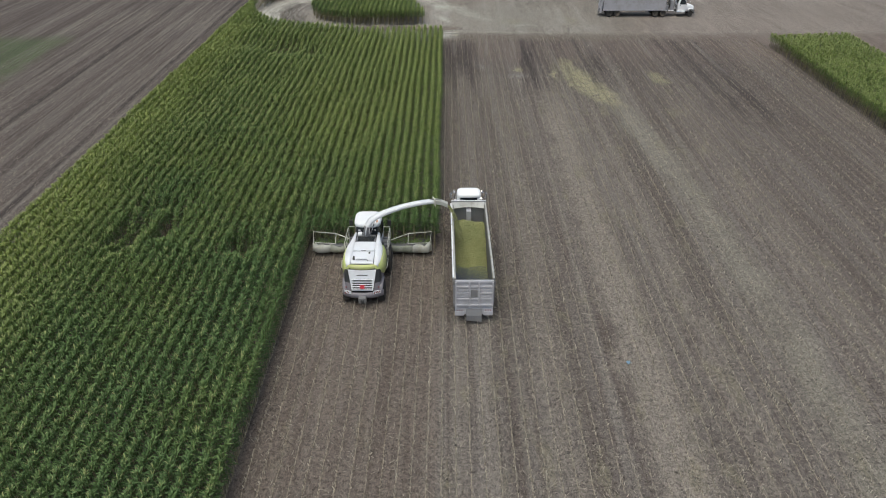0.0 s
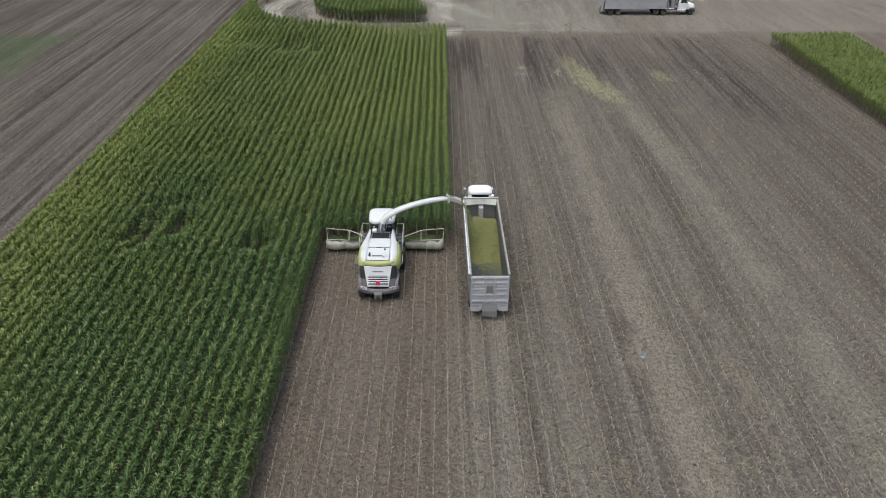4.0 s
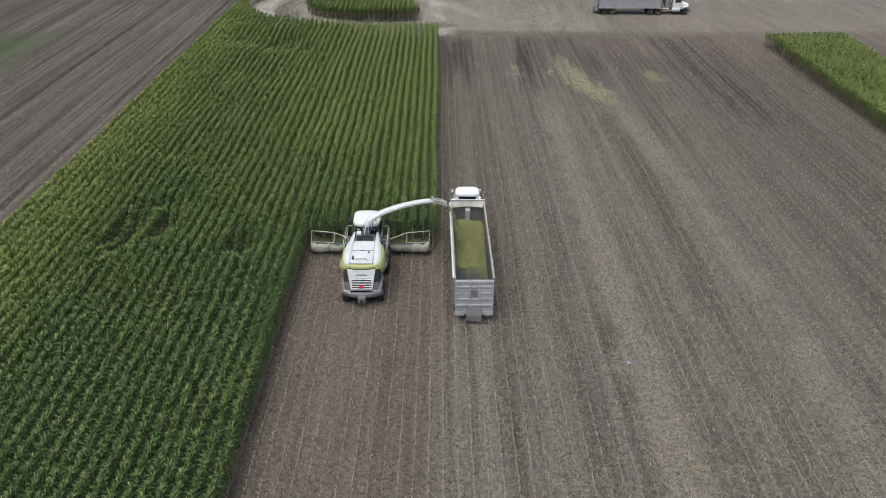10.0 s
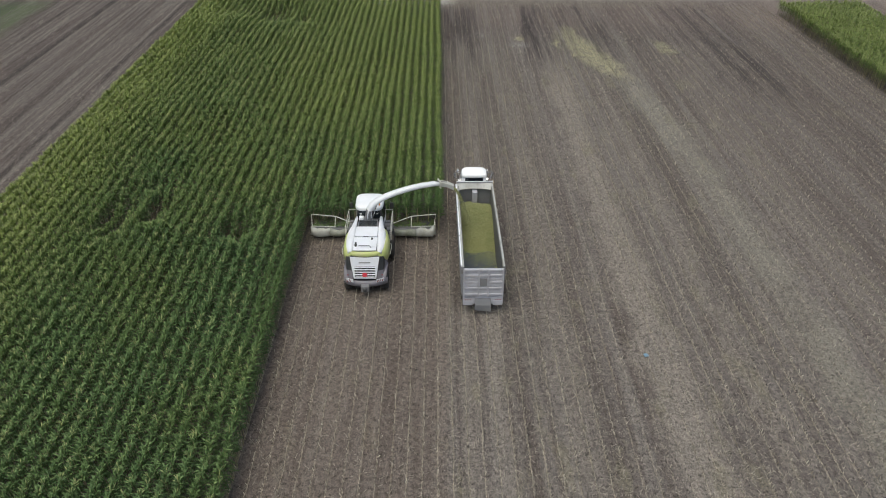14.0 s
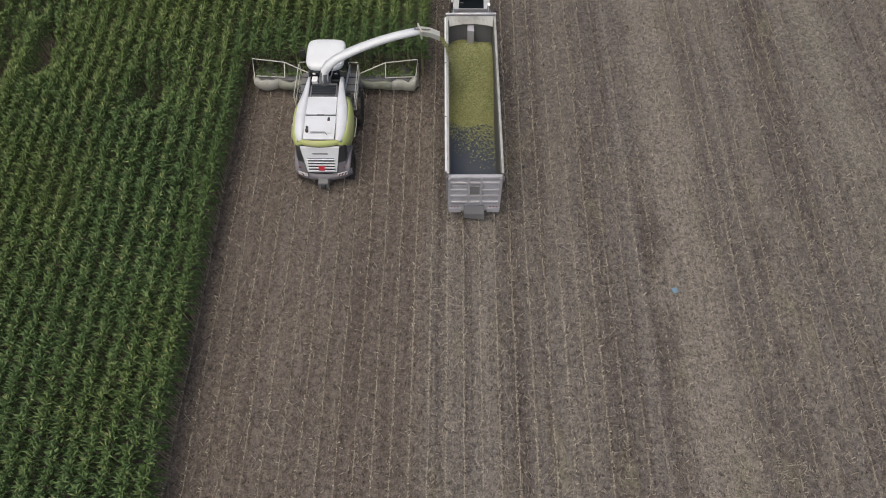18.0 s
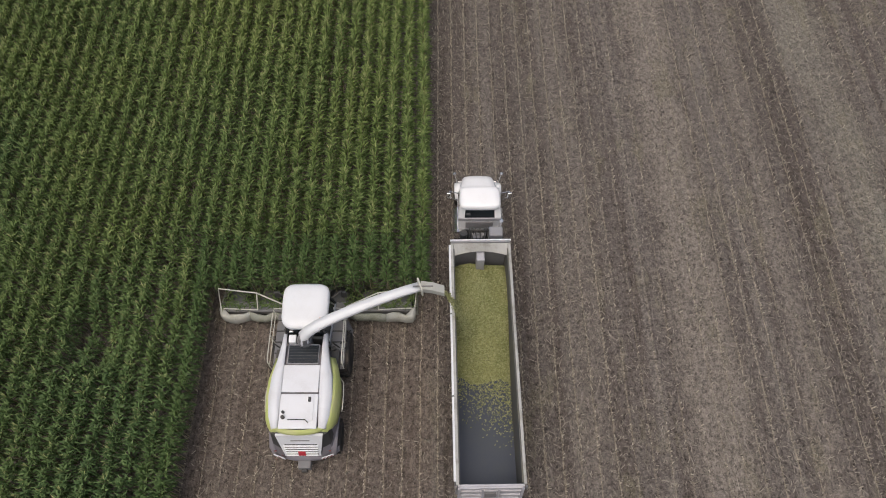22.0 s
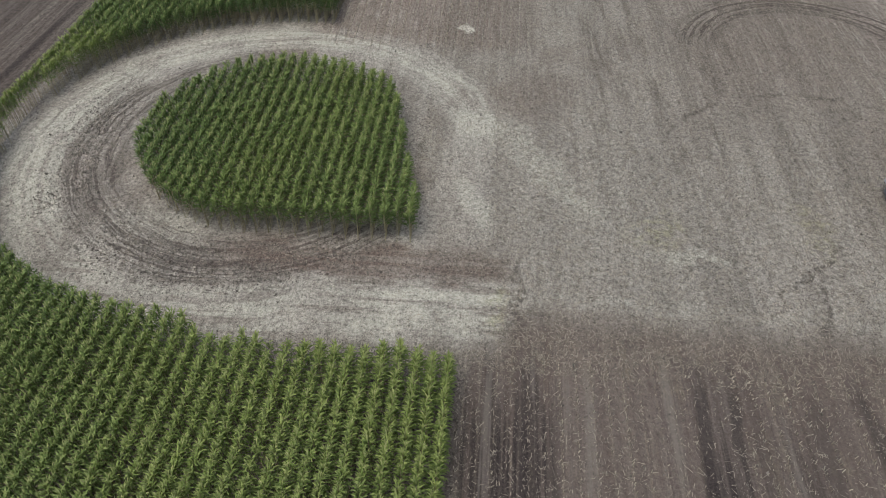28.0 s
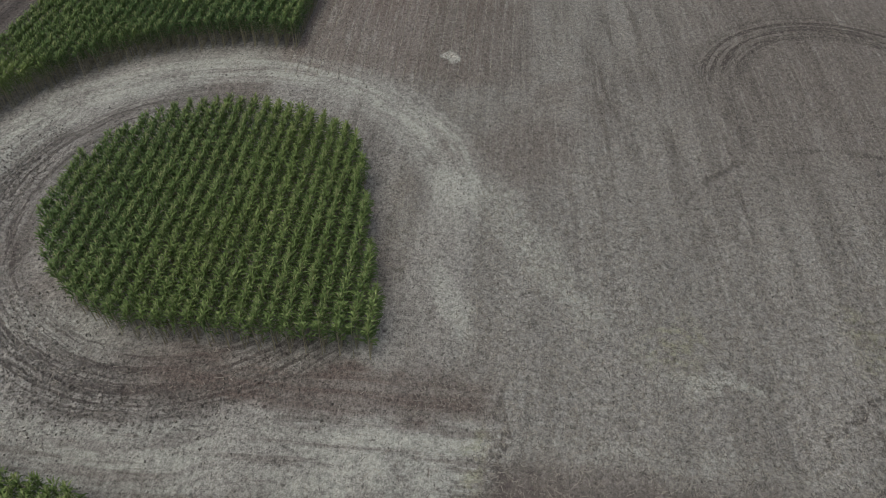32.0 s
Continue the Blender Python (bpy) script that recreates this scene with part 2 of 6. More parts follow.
    sparse = n.ramp(y, 46.0, 36.0, 0.2, 1.0)
    sparse = times(sparse, n.math("SUBTRACT", 1.0, times(most(band(x0, 8.6, 12.2, 0.4), band(x0, 16.5, 18.0, 0.4), band(x0, 20.5, 40.0, 1.0)), 0.7)))
    tone = n.mix(times(times(thread, kept), times(times(cropped, sparse), 0.38)), tone, (0.36, 0.315, 0.25))
    beside = n.ramp(n.math("ABSOLUTE", n.math("SUBTRACT", phase, 0.64)), 0.09, 0.03)
    tone = n.mix(times(times(beside, n.ramp(n.noise(1.0, 3, 0.6, n.vec(times(row, 5.1), times(y0, 0.35), 2.0)), 0.45, 0.6)), times(cropped, 0.5)), tone, (0.062, 0.052, 0.048))
    lane = n.ramp(n.math("ABSOLUTE", n.math("SUBTRACT", phase, 0.5)), 0.3, 0.5)
    tone = n.mix(times(times(lane, n.ramp(streak2, 0.45, 0.65)), times(cropped, 0.42)), tone, (0.08, 0.065, 0.058))
    # paler wheel strips along the rows
    strips = most(band(x, 11.4, 14.0, 0.7), times(band(x, 16.6, 17.6, 0.5), 0.6), times(band(x, 6.6, 8.0, 0.6), 0.35), times(band(x, 26.0, 29.0, 1.2), 0.4))
    strips = times(strips, n.ramp(y, 44.0, 28.0))
    tone = n.mix(times(strips, 0.75), tone, (0.245, 0.215, 0.187))
    bent = n.math("ADD", x, times(n.math("MAXIMUM", n.math("SUBTRACT", y, 12.0), 0.0), 0.11))
    trail = times(times(band(bent, 21.3, 23.9, 1.1), n.ramp(y, 42.0, 34.0)), n.ramp(n.noise(0.16, 4, 0.6), 0.36, 0.6, 0.5, 1.0))
    tone = n.mix(times(trail, n.ramp(clod, 0.25, 0.6, 0.3, 0.68)), tone, (0.265, 0.248, 0.207))
    wheels = times(most(band(x0, 1.05, 1.75, 0.15), band(x0, 2.7, 3.4, 0.15)), n.ramp(y0, -2.0, -7.5))
    tone = n.mix(times(wheels, 0.35), tone, (0.25, 0.222, 0.195))
    mat = times(n.ramp(n.noise(0.4, 5, 0.7, n.stretch(1.6, 0.5)), 0.54, 0.68), times(cropped, 0.5))
    tone = n.mix(mat, tone, (0.2, 0.18, 0.125))
    fresh = times(times(band(x0, -9.9, 0.2, 0.25), n.ramp(y0, 4.0, 1.0)), 0.6)
    tone = n.mix(fresh, tone, n.mix(n.ramp(streak2, 0.38, 0.62), (0.118, 0.093, 0.077), (0.172, 0.142, 0.12)))
    tone = n.mix(times(times(thread, kept), times(times(cropped, sparse), 0.38)), tone, (0.36, 0.31, 0.23))
    # darker, damper soil towards the narrow strip of corn
    tone = n.mix(times(times(n.ramp(x0, 25.0, 33.0), n.ramp(y, 62.0, 58.0)), 0.35), tone, (0.105, 0.085, 0.076))
    # field to the west
    west = n.ramp(x0, -33.0, -34.5)
    lines, deep = n.noise(1.0, 4, 0.7, n.stretch(2.0, 0.05)), n.noise(1.0, 3, 0.6, n.stretch(0.5, 0.008))
    wtone = n.mix(n.ramp(lines, 0.35, 0.65), (0.092, 0.076, 0.068), (0.163, 0.142, 0.126))
    wtone = n.mix(times(n.ramp(deep, 0.5, 0.6), 0.7), wtone, (0.07, 0.056, 0.052))
    wtone = n.mix(times(lane, 0.45), wtone, (0.07, 0.058, 0.054))
    wtone = n.mix(times(n.ramp(n.noise(1.0, 3, 0.6, n.stretch(0.9, 0.01)), 0.56, 0.68), 0.55), wtone, (0.2, 0.178, 0.16))
    furrow = most(band(x0, -47.9, -47.2, 0.15), band(x0, -37.3, -36.7, 0.15), times(band(x0, -52.8, -52.2, 0.15), 0.7), times(band(x0, -41.6, -41.2, 0.12), 0.6))
    wtone = n.mix(times(furrow, n.ramp(n.noise(1.0, 3, 0.6, n.stretch(0.6, 0.06)), 0.35, 0.55, 0.2, 0.85)), wtone, (0.045, 0.037, 0.036))
    weeds = times(band(x, -68.0, -56.3, 1.5), n.ramp(y, 66.0, 60.0))
    wtone = n.mix(times(weeds, n.ramp(lines, 0.35, 0.6, 0.35, 0.9)), wtone, (0.075, 0.1, 0.05))
    tone = n.mix(west, tone, wtone)
    # headland: grey trampled soil
    head = most(n.ramp(n.math("SUBTRACT", n.math("ADD", y0, n.math("MULTIPLY", wob2, 2.5)), n.ramp(x0, 1.0, 4.0, 0.0, 2.8)), 60.2, 63.4), spot(-14.5, 78.5, 17.6, 17.6, 0, 0.08, False))
    head = times(head, n.math("SUBTRACT", 1.0, west))
    far = n.noise(1.0, 4, 0.6, n.stretch(0.5, 0.05))
    htone = n.mix(n.ramp(far, 0.35, 0.65), (0.222, 0.203, 0.183), (0.335, 0.31, 0.28))
    lanes2 = n.noise(1.0, 4, 0.65, n.stretch(2.1, 0.11))
    htone = n.mix(times(n.ramp(lanes2, 0.5, 0.66), 0.55), htone, (0.33, 0.305, 0.275))
    htone = n.mix(times(n.ramp(lanes2, 0.44, 0.32), 0.4), htone, (0.14, 0.12, 0.105))
    htone = n.mix(times(n.ramp(clod, 0.48, 0.7), 0.45), htone, (0.31, 0.29, 0.26))
    rust = n.math("MAXIMUM", n.ramp(n.noise(0.09, 3, 0.5), 0.52, 0.68), n.math("MAXIMUM", times(n.ramp(x, 8.0, 22.0), n.ramp(y, 78.0, 95.0)), n.ramp(x, 22.0, 32.0)))
    htone = n.mix(times(rust, 0.62), htone, (0.17, 0.137, 0.119))
    htone = n.mix(times(spot(5.5, 73.0, 9.0, 9.0, 0, 0.9), 0.5), htone, (0.335, 0.315, 0.285))
    # cut rows beyond the loop, beside the standing corn
    beyond = times(n.ramp(y, 91.5, 94.5), times(n.ramp(x, 6.0, 0.0), n.ramp(x, -15.5, -13.5)))
    htone = n.mix(times(beyond, 0.75), htone, n.mix(n.ramp(streak2, 0.4, 0.62), (0.165, 0.128, 0.11), (0.225, 0.19, 0.165)))
    htone = n.mix(times(times(onrow, gate), times(beyond, 0.6)), htone, (0.36, 0.325, 0.28))
    swath = times(n.ramp(y, 80.0, 90.0), n.ramp(x, -15.0, -12.0))
    htone = n.mix(times(times(n.ramp(n.noise(1.0, 4, 0.7, n.stretch(3.2, 0.25)), 0.52, 0.62), n.ramp(far, 0.35, 0.6, 0.3, 1.0)), times(swath, 0.65)), htone, (0.36, 0.335, 0.3))
    htone = n.mix(times(times(thread, kept), times(swath, 0.6)), htone, (0.38, 0.35, 0.31))
    # the turning loop: pale sand outside, dark wheel swirls within
    dx, dy = n.math("ADD", n.math("ADD", x0, times(wob, 0.9)), 14.5), n.math("SUBTRACT", n.math("ADD", y0, times(wob2, 0.9)), 78.5)
    reach = n.math("SQRT", n.math("ADD", times(dx, dx), times(dy, dy)))
    angle = n.math("ARCTAN2", dy, dx)
    gone = n.ramp(n.math("ABSOLUTE", n.math("ADD", angle, 0.55)), 0.45, 0.85)
    westward = n.ramp(dx, 3.0, -9.0)
    wander = n.noise(0.28, 5, 0.62)
    blotch = n.ramp(n.math("ADD", times(wander, 0.8), times(fine, 0.2)), 0.34, 0.5, 0.25, 1.0)
    loop = n.math("MAXIMUM", times(band(reach, 13.3, 16.6, 1.0), gone), times(times(band(reach, 12.8, 16.9, 0.9), westward), n.ramp(dy, -13.0, -3.0, 0.22, 0.72)))
    swirl = n.noise(1.0, 4, 0.6, n.vec(times(reach, 1.5), times(angle, 1.3), 0.0))
    rings = n.noise(1.0, 3, 0.6, n.vec(times(reach, 4.2), times(angle, 1.6), 2.0))
    lug = n.noise(1.0, 2, 0.6, n.vec(times(reach, 2.6), times(angle, 26.0), 4.0))
    loop = times(loop, n.ramp(swirl, 0.6, 0.45, 0.25, 1.0))
    straight = times(band(y, 62.4, 66.4, 0.8), n.math("ADD", times(n.ramp(x, 2.6, 1.2), 0.62), times(n.ramp(x, 60.0, 1.0), 0.38)))
    straight = times(straight, n.ramp(x, -10.0, -3.0, 0.1, 1.0))
    cross = n.noise(1.0, 4, 0.65, n.stretch(0.12, 1.5))
    straight = times(straight, n.ramp(cross, 0.6, 0.45, 0.35, 1.0))
    drift = n.math("ADD", times(n.math("SUBTRACT", x, 1.0), 1.0), times(n.math("SUBTRACT", y, 84.0), 0.55))
    diagonal = times(times(n.ramp(n.math("ABSOLUTE", drift), 2.4, 0.6), band(y, 73.5, 84.0, 1.5)), times(n.ramp(clod, 0.3, 0.55), 0.75))
    sand = most(loop, straight, diagonal, times(spot(0.2, 73.2, 0.9, 2.4, -0.35, 0.95), 0.6), times(spot(0.4, 82.6, 1.3, 2.6, -0.2, 0.7), 0.9), times(spot(12.7, 69.4, 2.2, 0.5, 0, 0.9), 0.7), times(spot(15.6, 63.3, 3.2, 1.2, 0, 0.9), 0.6), times(spot(-19.0, 69.8, 3.0, 1.3, -0.6, 0.9), 0.6))
    sand = times(times(sand, blotch), n.ramp(n.noise(1.5, 5, 0.75), 0.38, 0.54, 0.6, 1.0))
    sand = times(sand, n.math("SUBTRACT", 1.0, times(times(n.ramp(dy, -6.0, -11.0), n.ramp(dx, 5.0, -3.0)), 0.45)))
    htone = n.mix(times(sand, n.ramp(grain, 0.2, 0.7, 0.72, 0.95)), htone, (0.48, 0.468, 0.412))
    around = times(band(reach, 9.3, 12.9, 0.5), n.math("MAXIMUM", westward, times(n.ramp(dy, -6.0, -9.0), n.ramp(x, -2.0, -6.0))))
    inner = times(around, n.math("MAXIMUM", n.ramp(rings, 0.48, 0.58), times(n.ramp(swirl, 0.45, 0.6), 0.6)))
    htone = n.mix(times(inner, 0.8), htone, (0.105, 0.088, 0.08))
    treads = times(times(band(reach, 10.6, 14.0, 0.5), n.ramp(dy, -4.0, -8.0)), times(n.ramp(lug, 0.55, 0.66), n.ramp(rings, 0.4, 0.55)))
    htone = n.mix(times(treads, 0.75), htone, (0.075, 0.064, 0.058))
    brown = times(times(band(y, 66.8, 69.4, 0.6), n.ramp(x, 3.4, 1.6)), n.ramp(x, -17.0, -11.0))
    htone = n.mix(times(brown, n.ramp(cross, 0.4, 0.6, 0.45, 0.85)), htone, (0.14, 0.105, 0.09))
    tyre = times(times(band(y, 62.4, 66.8, 0.5), n.ramp(cross, 0.54, 0.62)), n.ramp(x, 6.0, 2.0))
    htone = n.mix(times(tyre, 0.5), htone, (0.15, 0.128, 0.112))
    htone = n.mix(spot(-1.85, 96.2, 0.55, 0.75, 0, 0.6), htone, (0.55, 0.53, 0.47))
    green = most(spot(20.5, 73.0, 0.9, 2.4, 0, 0.9), spot(11.0, 71.6, 1.6, 1.8, 0, 0.9), spot(1.9, 64.6, 0.5, 1.8, 0, 0.9))
    green = times(green, n.ramp(n.noise(1.3, 4, 0.7), 0.42, 0.62))
    htone = n.mix(times(green, 0.4), htone, (0.3, 0.29, 0.15))
    turn = n.math("SQRT", n.math("ADD", n.math("POWER", n.math("SUBTRACT", x0, 26.5), 2.0), n.math("POWER", n.math("SUBTRACT", y0, 94.5), 2.0)))
    arcs = times(times(band(turn, 7.6, 11.0, 0.8), n.ramp(y0, 93.0, 98.0)), n.ramp(n.noise(1.0, 3, 0.6, n.vec(times(turn, 2.6), times(y0, 0.15), 0.0)), 0.45, 0.58))
    htone = n.mix(times(arcs, 0.85), htone, (0.075, 0.062, 0.055))
    # a wide wheel arc across the open headland
    bow = n.math("SQRT", n.math("ADD", n.math("POWER", n.math("SUBTRACT", n.math("ADD", x0, times(wob, 0.5)), 23.5), 2.0), n.math("POWER", n.math("SUBTRACT", y0, 76.0), 2.0)))
    arc = times(times(most(band(bow, 11.9, 12.4, 0.2), times(band(bow, 10.2, 10.6, 0.2), 0.5)), n.ramp(y0, 76.0, 79.0)), n.ramp(n.noise(0.7, 5, 0.75), 0.46, 0.6))
    htone = n.mix(times(arc, 0.6), htone, (0.085, 0.072, 0.064))
    plough = times(n.ramp(n.noise(1.0, 4, 0.7, n.vec(times(n.math("ADD", x0, times(y0, 0.06)), 0.95), times(y0, 0.07), 6.0)), 0.53, 0.64), times(n.ramp(x, 2.0, 8.0), n.ramp(y, 68.0, 82.0)))
    htone = n.mix(times(plough, n.ramp(clod, 0.3, 0.6, 0.25, 0.6)), htone, (0.115, 0.095, 0.083))
    cracks = times(most(spot(18.9, 69.0, 0.25, 3.2, 1.0, 0.6), spot(19.3, 66.5, 0.2, 2.2, 0.3, 0.6), spot(2.9, 64.5, 0.3, 5.0, 0.0, 0.6)), n.ramp(clod, 0.4, 0.55))
    htone = n.mix(times(cracks, 0.7), htone, (0.075, 0.062, 0.055))
    clumps = times(n.ramp(n.noise(0.9, 5, 0.7, n.vec(y0, x0, 8.0)), 0.62, 0.7), 0.55)
    htone = n.mix(clumps, htone, (0.11, 0.093, 0.083))
    tone = n.mix(head, tone, htone)
    # spilled chopped forage
    spill = most(spot(17.8, 42.0, 1.9, 7.5, -0.3, 0.8), spot(16.6, 50.0, 1.0, 2.4), spot(14.2, 45.1, 0.5, 1.6), spot(10.0, 47.4, 0.55, 1.3), times(spot(27.5, 43.5, 1.0, 2.6), 0.7))
    spill = times(spill, n.ramp(n.noise(0.9, 4, 0.7), 0.33, 0.52, 0.2, 1.0))
    tone = n.mix(times(spill, n.ramp(fine, 0.3, 0.55, 0.25, 0.9)), tone, (0.34, 0.32, 0.2))
    pale = times(most(spot(5.0, 48.6, 0.6, 1.4, 0, 0.9), spot(9.6, 45.0, 1.2, 0.8, 0, 0.9)), n.ramp(clod, 0.4, 0.6))
    # clods, shreds and grain at hand size
    crumb = n.noise(13.0, 2, 0.6)
    rough = n.math("ADD", n.math("ADD", n.ramp(fine, 0.3, 0.7, -0.24, 0.22), n.ramp(crumb, 0.34, 0.66, -0.24, 0.2)), n.math("ADD", n.ramp(grain, 0.3, 0.65, -0.25, 0.2), n.ramp(fibre, 0.4, 0.72, -0.12, 0.3)))
    rough = n.math("ADD", rough, n.ramp(n.noise(3.6, 3, 0.7), 0.35, 0.65, -0.22, 0.22))
    rough = n.math("ADD", times(rough, n.math("SUBTRACT", 1.0, times(head, times(sand, 0.4)))), 1.0)
    tone = n.mix(1.0, tone, n.vec(rough, rough, rough), "MULTIPLY")
    # damp dark soil before the headland
    puddles = most(times(band(x0, 0.2, 4.7, 0.4), band(y, 46.0, 59.5, 3.0)), times(band(x0, 10.9, 13.2, 0.35), band(y, 40.0, 59.5, 4.0)), times(times(band(x, 19.6, 22.0, 0.6), band(y, 44.0, 58.0, 5.0)), 0.8), times(band(x0, 15.1, 16.2, 0.3), times(band(y, 50.0, 60.0, 3.0), 0.7)))
    near_end = times(times(n.ramp(y, 42.0, 52.0), n.ramp(y, 62.0, 59.5)), times(n.ramp(x, -0.5, 1.5), n.ramp(x, 44.0, 36.0)))
    damp = n.math("MAXIMUM", times(puddles, 1.2), times(near_end, 0.3))
    tone = n.mix(times(times(n.ramp(y, 46.0, 56.0), n.math("SUBTRACT", 1.0, head)), times(n.ramp(x0, 0.0, 1.0), 0.45)), tone, (0.188, 0.147, 0.129))
    lanes = n.ramp(n.noise(1.0, 4, 0.65, n.stretch(1.7, 0.035)), 0.42, 0.56)
    rut = most(band(x, 33.2, 34.4, 0.35), band(x, 35.6, 37.2, 0.35), times(band(x, 30.8, 31.6, 0.3), 0.6))
    rut = times(rut, n.ramp(y, 24.0, 34.0))
    wob3 = n.math("ADD", x0, n.math("MULTIPLY", wob, 0.5))
    lean = n.math("SUBTRACT", wob3, n.math("MULTIPLY", n.math("SUBTRACT", y0, 48.0), 0.075))
    press = most(band(wob3, 1.1, 1.9, 0.12), band(wob3, 3.2, 3.95, 0.12), band(lean, 10.4, 11.1, 0.12), band(lean, 11.9, 12.5, 0.12), times(band(wob3, 18.9, 19.7, 0.15), 0.8), times(band(wob3, 20.6, 21.3, 0.15), 0.8), times(band(wob3, 14.9, 15.5, 0.15), 0.6))
    press = times(times(press, n.ramp(y, 36.0, 44.0)), n.ramp(n.noise(1.0, 3, 0.6, n.stretch(1.5, 0.12)), 0.3, 0.5))
    rut = n.math("MAXIMUM", rut, times(press, 1.05))
    tone = n.mix(n.math("MAXIMUM", times(damp, n.math("ADD", 0.25, n.math("MULTIPLY", lanes, 0.6))), times(rut, times(n.ramp(y, 63.0, 60.0), 0.75))), tone, n.mix(n.ramp(crumb, 0.4, 0.62), (0.036, 0.03, 0.03), (0.068, 0.056, 0.054)))
    broad = n.noise(1.0, 4, 0.65, n.stretch(0.75, 0.022))
    furrowed = times(times(n.ramp(y, 36.0, 46.0), n.ramp(y, 63.0, 60.5)), times(n.ramp(x0, 0.0, 1.5), n.ramp(x0, 46.0, 42.0)))
    tone = n.mix(times(times(furrowed, n.ramp(broad, 0.53, 0.6)), 0.4), tone, (0.06, 0.05, 0.049))
    tone = n.mix(times(times(furrowed, n.ramp(broad, 0.43, 0.35)), 0.5), tone, (0.225, 0.2, 0.182))
    tone = n.mix(times(pale, n.ramp(fine, 0.35, 0.55, 0.1, 0.55)), tone, (0.36, 0.345, 0.33))
    n.bump(n.math("ADD", n.math("ADD", times(clod, 1.2), fine), times(grain, 0.25)), 0.7, 0.1)
    return n.finish(tone, 0.92, 0.0, 0.15)


SOIL = ground_material()


def link_mesh(name, verts, faces, material, smooth=False):
    """One mesh object from arrays of vertices and of triangles or quads."""
    mesh = bpy.data.meshes.new(name)
    faces = np.asarray(faces, np.int32)
    count, corners = faces.shape
    mesh.vertices.add(len(verts))
    mesh.vertices.foreach_set("co", np.asarray(verts, np.float32).ravel())
    mesh.loops.add(count * corners)
    mesh.loops.foreach_set("vertex_index", faces.ravel())
    mesh.polygons.add(count)
    mesh.polygons.foreach_set("loop_start", np.arange(count, dtype=np.int32) * corners)
    mesh.polygons.foreach_set("use_smooth", np.full(count, smooth))
    mesh.update(calc_edges=True)
    for m in material if isinstance(material, (list, tuple)) else [material]:
        mesh.materials.append(m)
    return new(name, mesh)


# the ground: one sheet to the horizon, finer near the fields, with faint row ridges
rng = np.random.default_rng(7)
gx = np.concatenate([-np.geomspace(4500, 80, 12), np.arange(-78, -12, 1.5), np.arange(-12, 45, 0.381), np.arange(45, 80, 1.5), np.geomspace(80, 4500, 12)])
gy = np.concatenate([-np.geomspace(4500, 50, 12), np.arange(-48, 125, 0.9), np.geomspace(126, 4500, 12)])
mx, my = np.meshgrid(gx, gy)
lift = 0.02 * np.sin(mx * 0.9 + 3 * np.sin(my * 0.13)) * np.cos(my * 0.31) + 0.012 * rng.standard_normal(mx.shape)
rows_here = (mx > -11) & (mx < 45) & (my < 61)
lift += np.where(rows_here, 0.03 * np.cos((mx + 0.37) / 0.762 * 2 * np.pi), 0.0)
lift[(np.abs(mx) > 78) | (my > 124) | (my < -47)] = -0.03
nx, ny = len(gx), len(gy)
idx = np.arange(nx * ny).reshape(ny, nx)
quads = np.stack([idx[:-1, :-1], idx[:-1, 1:], idx[1:, 1:], idx[1:, :-1]], -1).reshape(-1, 4)
ground = link_mesh("ground", np.stack([mx, my, lift - 0.03], -1).reshape(-1, 3), quads, SOIL, True)
tagged(ground, "brown stubble soil with a pale sandy turning loop", "ground", kind="structure")

ROW, EDGE = 0.762, -0.37


def in_island(x, y):
    oval = ((x + 13.0) / 9.1) ** 2 + ((y - 78.2) / 8.7) ** 2 < 1
    corner = (x > -13) & (y < 78.2) & (y > 69.6)
    return (oval | corner) & (x < -2.7 - 0.24 * (y - 69.6)) & (y > 69.5)


def field_end(x):
    """How far north the rows reach: further where the loop bends away."""
    return 60.35 + 0.34 * np.maximum(0, -11.0 - x) + 0.25 * np.sin(x * 1.7)


def in_field(x, y):
    ring = np.hypot(x + 14.5, y - 78.5) < 16.75 + 0.5 * (y > 78)
    return (x > -33.0) & (x < 0) & (y > -36) & (y < field_end(x)) & ~ring & ~((x > -10.0) & (y < 2.9))


def in_north(x, y):
    ring = np.hypot(x + 14.5, y - 78.5) < 17.2 + 0.4 * (y > 78)
    return (x > -33.0) & (x < -13.0) & (y >= field_end(x)) & (y < 128) & ~ring & ((y > 90) | (x < -20))


def in_strip(x, y):
    return (x > 46.8) & (x < 57.8) & (y > 4) & (y < 57.8)


